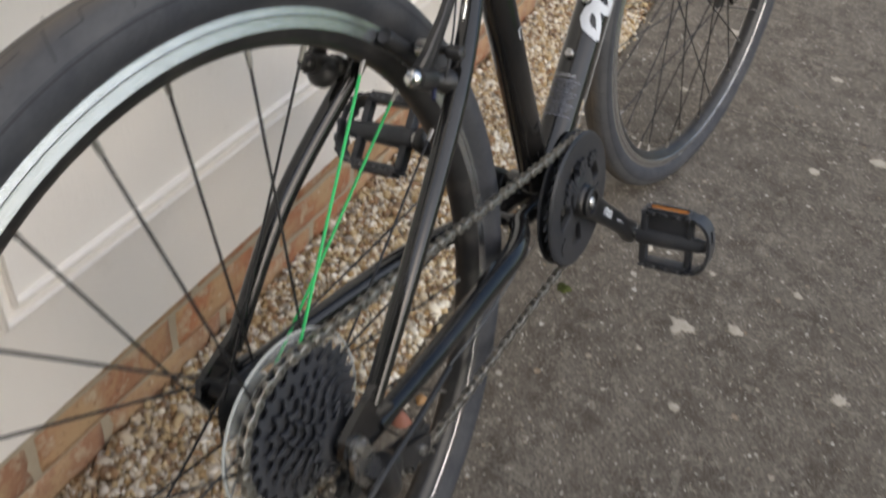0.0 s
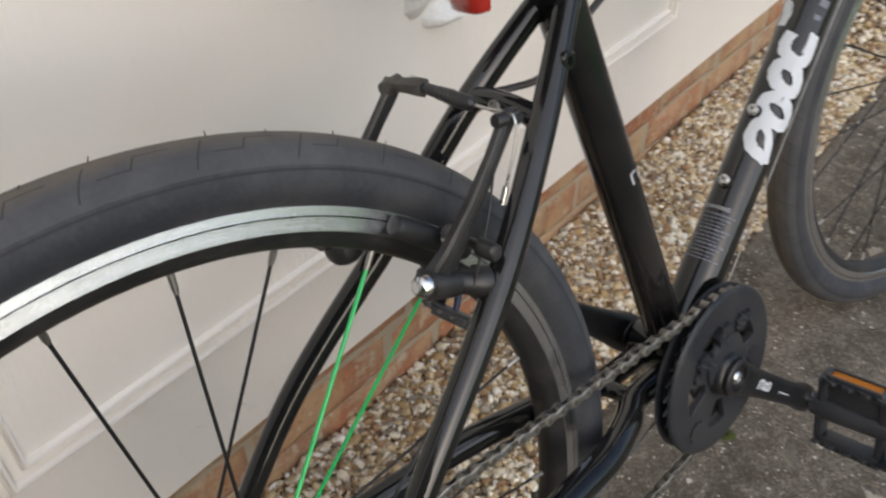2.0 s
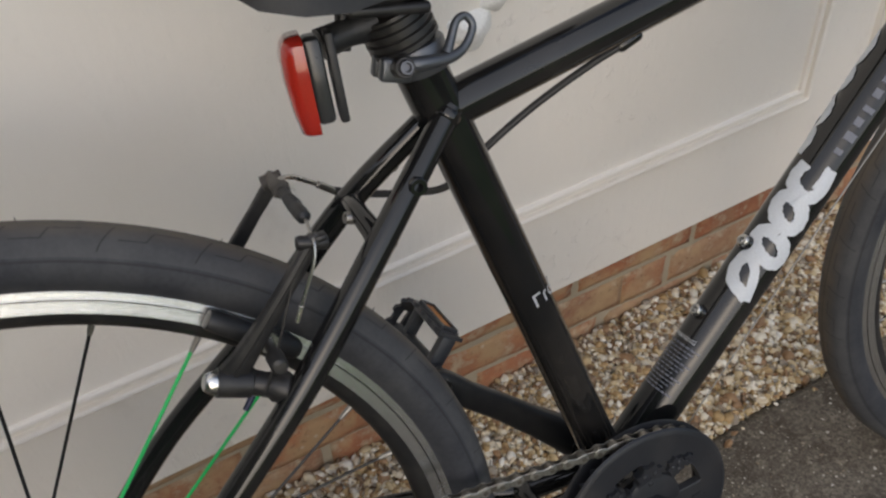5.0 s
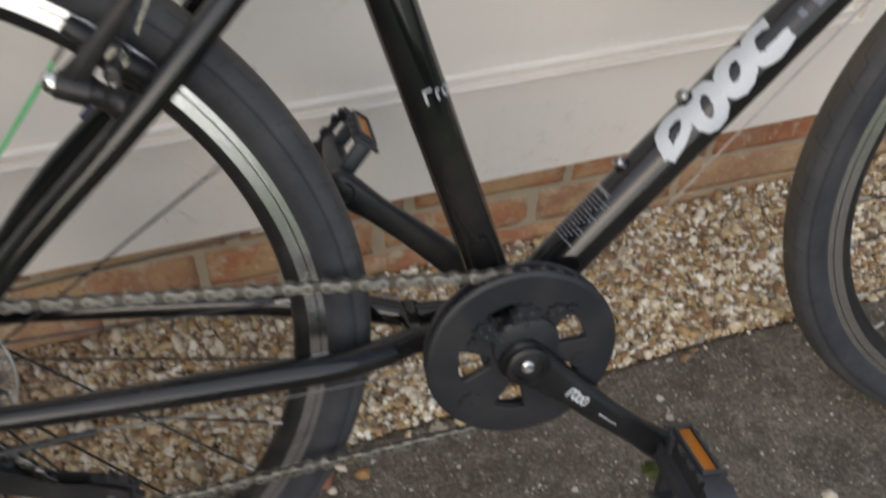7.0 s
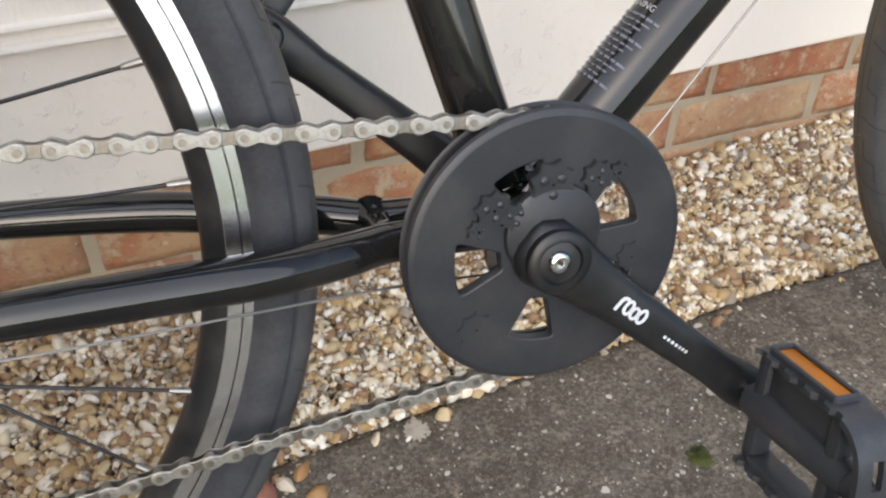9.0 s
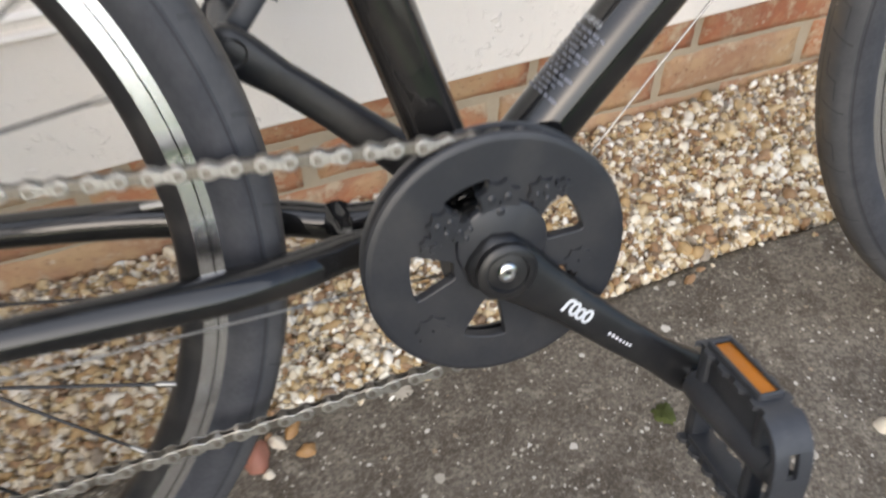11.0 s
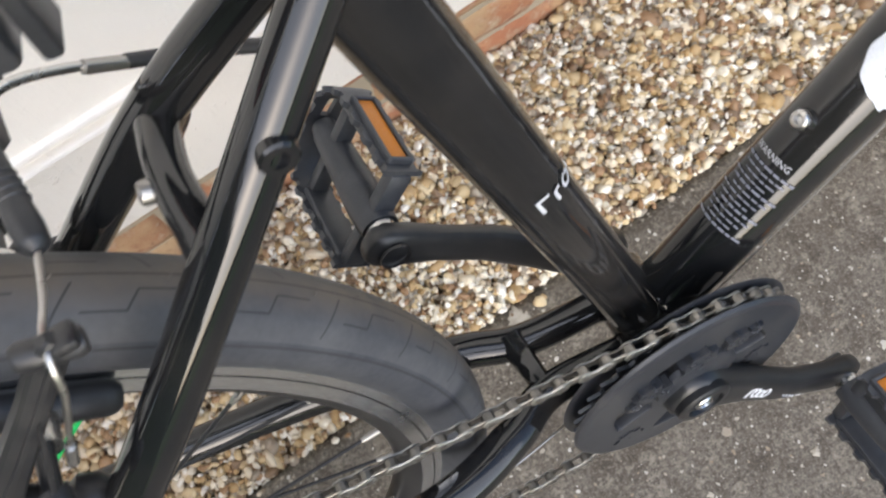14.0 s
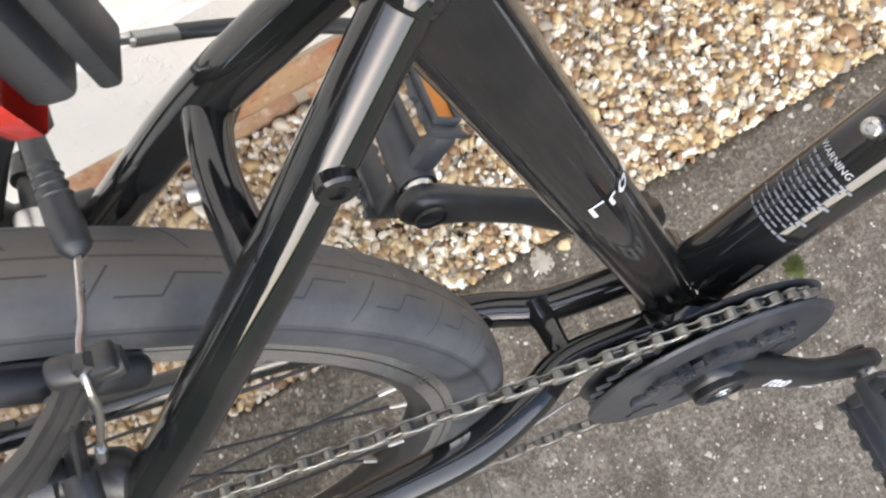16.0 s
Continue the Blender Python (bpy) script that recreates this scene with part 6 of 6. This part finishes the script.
for s in (-1, 1):
    top = TOP_R if s < 0 else TOP_L
    arm_ob = flat_shaded(bike_part("brake_arm", brake_bar((0.1675, s * PIVOT_Y[s], 0.5190), tuple(top), s), BLACK_METAL, "black forged brake arm"), 28)
    py, root = s * PIVOT_Y[s], s * 0.0525
    bike_part("brake_post", tube([(0.201, root, 0.4975), (0.195, py * 0.35 + root * 0.65, 0.5008), (0.193, py * 0.4 + root * 0.6, 0.5017), (0.187, py * 0.6 + root * 0.4, 0.5047), (0.185, py * 0.65 + root * 0.35, 0.5057), (0.177, py, 0.5098), (0.175, py, 0.5108), (0.1580, py, 0.5182)],
                                 [0.0078, 0.0072, 0.0092, 0.0092, 0.0072, 0.0072, 0.0088, 0.0084], 22), BLACK_METAL, under=arm_ob)
    bike_part("pivot_bolt", tube([(0.1580, py, 0.5182), (0.1560, py, 0.5189), (0.1538, py, 0.5196), (0.1522, py, 0.5201), (0.1510, py, 0.5205), (0.1505, py, 0.5207)], [0.0066, 0.0066, 0.0062, 0.0052, 0.0036, 0.0012], 22), SILVER if s < 0 else BLACK_METAL, "round-headed pivot bolt", under=arm_ob)
    if s > 0:
        bike_part("pivot_cap", lathe_along((0.1785, 0.0500, 0.5025), (0.1595, 0.0462, 0.5100), [(0.0, 0.0), (0.0, 0.0085), (0.25, 0.0108), (0.5, 0.0114), (0.72, 0.0106), (0.88, 0.0084), (0.97, 0.0045), (1.0, 0.0)], 28), BLACK_PLASTIC, "round black spring housing", under=arm_ob)
    bike_part("spring_screw", tube([(0.174, py + s * 0.004, 0.5045), (0.1675, py + s * 0.0072, 0.4990)], [0.0020, 0.0017], 12), BLUE, "small blue screw", under=arm_ob)
    bike_part("spring", tube([(0.181, py + s * 0.0085, 0.506), (0.197, py + s * 0.0095, 0.536), (0.211, py + s * 0.0070, 0.562)], 0.0008, 8, 6), BLACK_METAL, "thin dark spring wire", under=arm_ob)
    r, ang = 0.2775, radians(47.6)
    c = np.array((r * math.cos(ang), s * 0.0192, 0.318 + r * math.sin(ang)))
    tang = np.array((math.sin(ang), 0, -math.cos(ang)))
    pad = tube([c - tang * 0.031, c - tang * 0.029, c - tang * 0.012, c + tang * 0.010, c + tang * 0.025, c + tang * 0.029], [0.0042, 0.0060, 0.0066, 0.0068, 0.0066, 0.0046], 18, 3, True, 1.0)
    bike_part("brake_pad", pad, BLACK_PLASTIC, "black rubber brake pad", under=arm_ob)
    stud = np.array((0.1915, s * 0.022, 0.5262))
    bike_part("pad_washer", tube([stud + (0, s * 0.006, 0), stud + (0, s * 0.016, 0)], 0.0062, 18), STEEL, "bare steel washer on the pad bolt", under=arm_ob)
    bike_part("pad_washer", lathe_along(stud + (0, s * 0.0225, 0), stud + (0, s * 0.0325, 0), [(0.0, 0.004), (0.0, 0.0070), (0.25, 0.0074), (0.30, 0.0058), (0.36, 0.0058), (0.40, 0.0072), (0.68, 0.0068), (0.72, 0.0054), (1.0, 0.0050), (1.0, 0.0)], 24), SILVER, "bare steel washers on the pad bolt", under=arm_ob)
    bike_part("pad_stud", joined(tube([stud, stud + (0, s * 0.032, 0)], 0.0032, 12), tube([stud + (0, s * 0.031, 0), stud + (0.0005, s * 0.041, -0.0015), stud + (0.0005, s * 0.0425, -0.0015)], [0.0052, 0.0050, 0.0038], 18)), BLACK_METAL, "black capped pad bolt", under=arm_ob)
    if s < 0:
        bike_part("cable_clamp", joined(tube([TOP_R + (-0.0085, 0.001, 0.0022), TOP_R + (-0.007, 0.001, 0.0018), TOP_R + (0.006, 0, -0.0016), TOP_R + (0.0078, 0, -0.002)], [0.0034, 0.0041, 0.0041, 0.0034], 18),
                                        block((0.007, 0.008, 0.004), 0.0015, 2, tuple(TOP_R + (0.0045, 0, 0.002)))), BLACK_METAL, "black cable clamp bolt", under=arm_ob)
# the cable link between the arms
DARK_LINK = worn("dusty_grey_metal", (0.05, 0.046, 0.043), 0.5, dust=0.3, scale=80)
boot = bike_part("cable_boot", tube([(0.2294, 0.0150, 0.5902), (0.2298, 0.0100, 0.5895), (0.2303, 0.0040, 0.5885), (0.2310, -0.0050, 0.5870), (0.2318, -0.0130, 0.5856), (0.2325, -0.0190, 0.5846), (0.2328, -0.0215, 0.5842)],
                                    [0.0030, 0.0034, 0.0036, 0.0041, 0.0046, 0.0042, 0.0018], 20, 5), BLACK_PLASTIC, "grey-black rubber boot")
for q in range(4):
    f = 0.22 + 0.10 * q
    c0 = np.array((0.2298, 0.0100, 0.5895)) * (1 - f) + np.array((0.2325, -0.0190, 0.5846)) * f
    bike_part("boot_rib", tube([c0 + (-0.0001, 0.0009, 0.0002), c0, c0 + (0.0001, -0.0009, -0.0002)], [0.0034, 0.0040 + 0.0002 * q, 0.0036], 20), BLACK_PLASTIC, under=boot)
bike_part("noodle_holder", joined(tube([TOP_L + (0, 0.005, 0.001), (0.2293, 0.0300, 0.5893), (0.2293, 0.0165, 0.5902), (0.2293, 0.0150, 0.5902)], [0.0046, 0.0050, 0.0062, 0.0052], 6),
                                  tube([TOP_L + (-0.007, 0, 0), TOP_L + (0.006, 0, 0.001)], 0.0050, 16)), DARK_LINK, "grey link that holds the cable guide", under=boot)
bike_part("brake_cable", tube([(0.2326, -0.0200, 0.5844), (0.2310, -0.0360, 0.5846), TOP_R + (0.0008, 0.004, 0.0035), TOP_R + (0, -0.0045, 0.0020), TOP_R + (-0.0035, -0.0075, -0.008), TOP_R + (-0.0115, -0.0080, -0.022), TOP_R + (-0.0180, -0.0075, -0.0335)], 0.0010, 8, 6), STEEL, "bare steel brake cable", under=boot)
bike_part("cable_end", tube([TOP_R + (-0.0160, -0.0077, -0.0300), TOP_R + (-0.0205, -0.0073, -0.0385)], 0.0017, 10), SILVER, "crimped cable end", under=boot)
bike_part("noodle", tube([(0.2296, 0.0130, 0.5902), (0.2310, 0.0250, 0.5930), (0.2390, 0.0350, 0.5895), (0.2520, 0.0430, 0.5790), (0.2650, 0.0490, 0.5670)], 0.0017, 14, 7), STEEL, "bent metal cable guide", under=boot)
bike_part("noodle_end", tube([(0.2560, 0.0440, 0.5758), (0.2680, 0.0500, 0.5645)], 0.0024, 14), BOLT_STEEL, "bare metal ferrule", under=boot)
bike_part("brake_hose", tube([(0.2660, 0.0495, 0.5662), (0.290, 0.0485, 0.5560), (0.318, 0.036, 0.552), (0.338, 0.025, 0.555), (0.365, 0.020, 0.574), (0.400, 0.014, 0.594), (0.438, 0.006, 0.612), (0.462, 0.0, 0.6215)], 0.0026, 12, 8), BLACK_PLASTIC, "black cable housing")
stop = bike_part("cable_stop", tube([(0.458, 0.0010, 0.6200), (0.460, 0.0006, 0.6207), (0.472, -0.0002, 0.6252), (0.474, -0.0004, 0.6258)], [0.0036, 0.0044, 0.0044, 0.0034], 16), PAINT, "small cable stop under the top tube")
bike_part("top_cable", tube([(0.470, 0, 0.6245), (0.62, 0.001, 0.6520), (0.80, 0.008, 0.6840)], 0.0008, 8), BOLT_STEEL, "bare steel brake cable", under=stop)
bike_part("gear_cable", tube([(0.80, -0.012, 0.616), (0.62, -0.012, 0.437), (0.455, -0.010, 0.262), (0.430, -0.010, 0.2450), (0.40, -0.016, 0.2500), (0.33, -0.036, 0.2655), (0.20, -0.058, 0.2800), (0.12, -0.066, 0.2880)], 0.0007, 8, 8), BOLT_STEEL, "bare steel gear cable")
bike_part("gear_hose", tube([(0.125, -0.0665, 0.2875), (0.06, -0.078, 0.292), (0.00, -0.084, 0.290), (-0.034, -0.082, 0.272), (-0.030, -0.076, 0.250), (0.004, -0.072, 0.252)], 0.0025, 12, 8), BLACK_PLASTIC, "looped black cable housing")

# ---- bricks of the plinth, piece by piece ----
COURSE_SLOPE = 0.028        # the courses fall along the wall against the edge of the paint
UPPER = [brick_mesh(k * 3.7, 0.037) for k in range(3)]
LOWER = [brick_mesh(k * 5.1 + 2, 0.049) for k in range(4)]
HALVES = [brick_mesh(k * 2.3 + 9, 0.049, share) for k, share in enumerate((0.118, 0.075))]
for course, (z, meshes, off) in enumerate(((0.1062, UPPER, 0.1570), (0.0525, LOWER, 0.1166), (-0.0040, LOWER, 0.2060))):
    for k in range(41):
        x = WALL_X0 + off + k * 0.2056
        whole = [(x, meshes[(k * 7 + course) % len(meshes)])]
        if course == 1 and abs(x - 1.023) < 0.05:      # one brick of this course is cut in two
            whole = [(x - 0.0405, HALVES[0]), (x + 0.0605, HALVES[1])]
        for at, mesh in whole:
            ob = new("brick", mesh)
            ob.parent = plinth
            turned = 180 if rng.random() < 0.5 else 0
            ob.matrix_basis = pose(at + rng.uniform(-0.002, 0.002), 0.0125 + rng.uniform(-0.0015, 0.0015), z - COURSE_SLOPE * (at - 1.1) + rng.uniform(-0.0015, 0.0015), 0, turned + math.degrees(COURSE_SLOPE), 0)
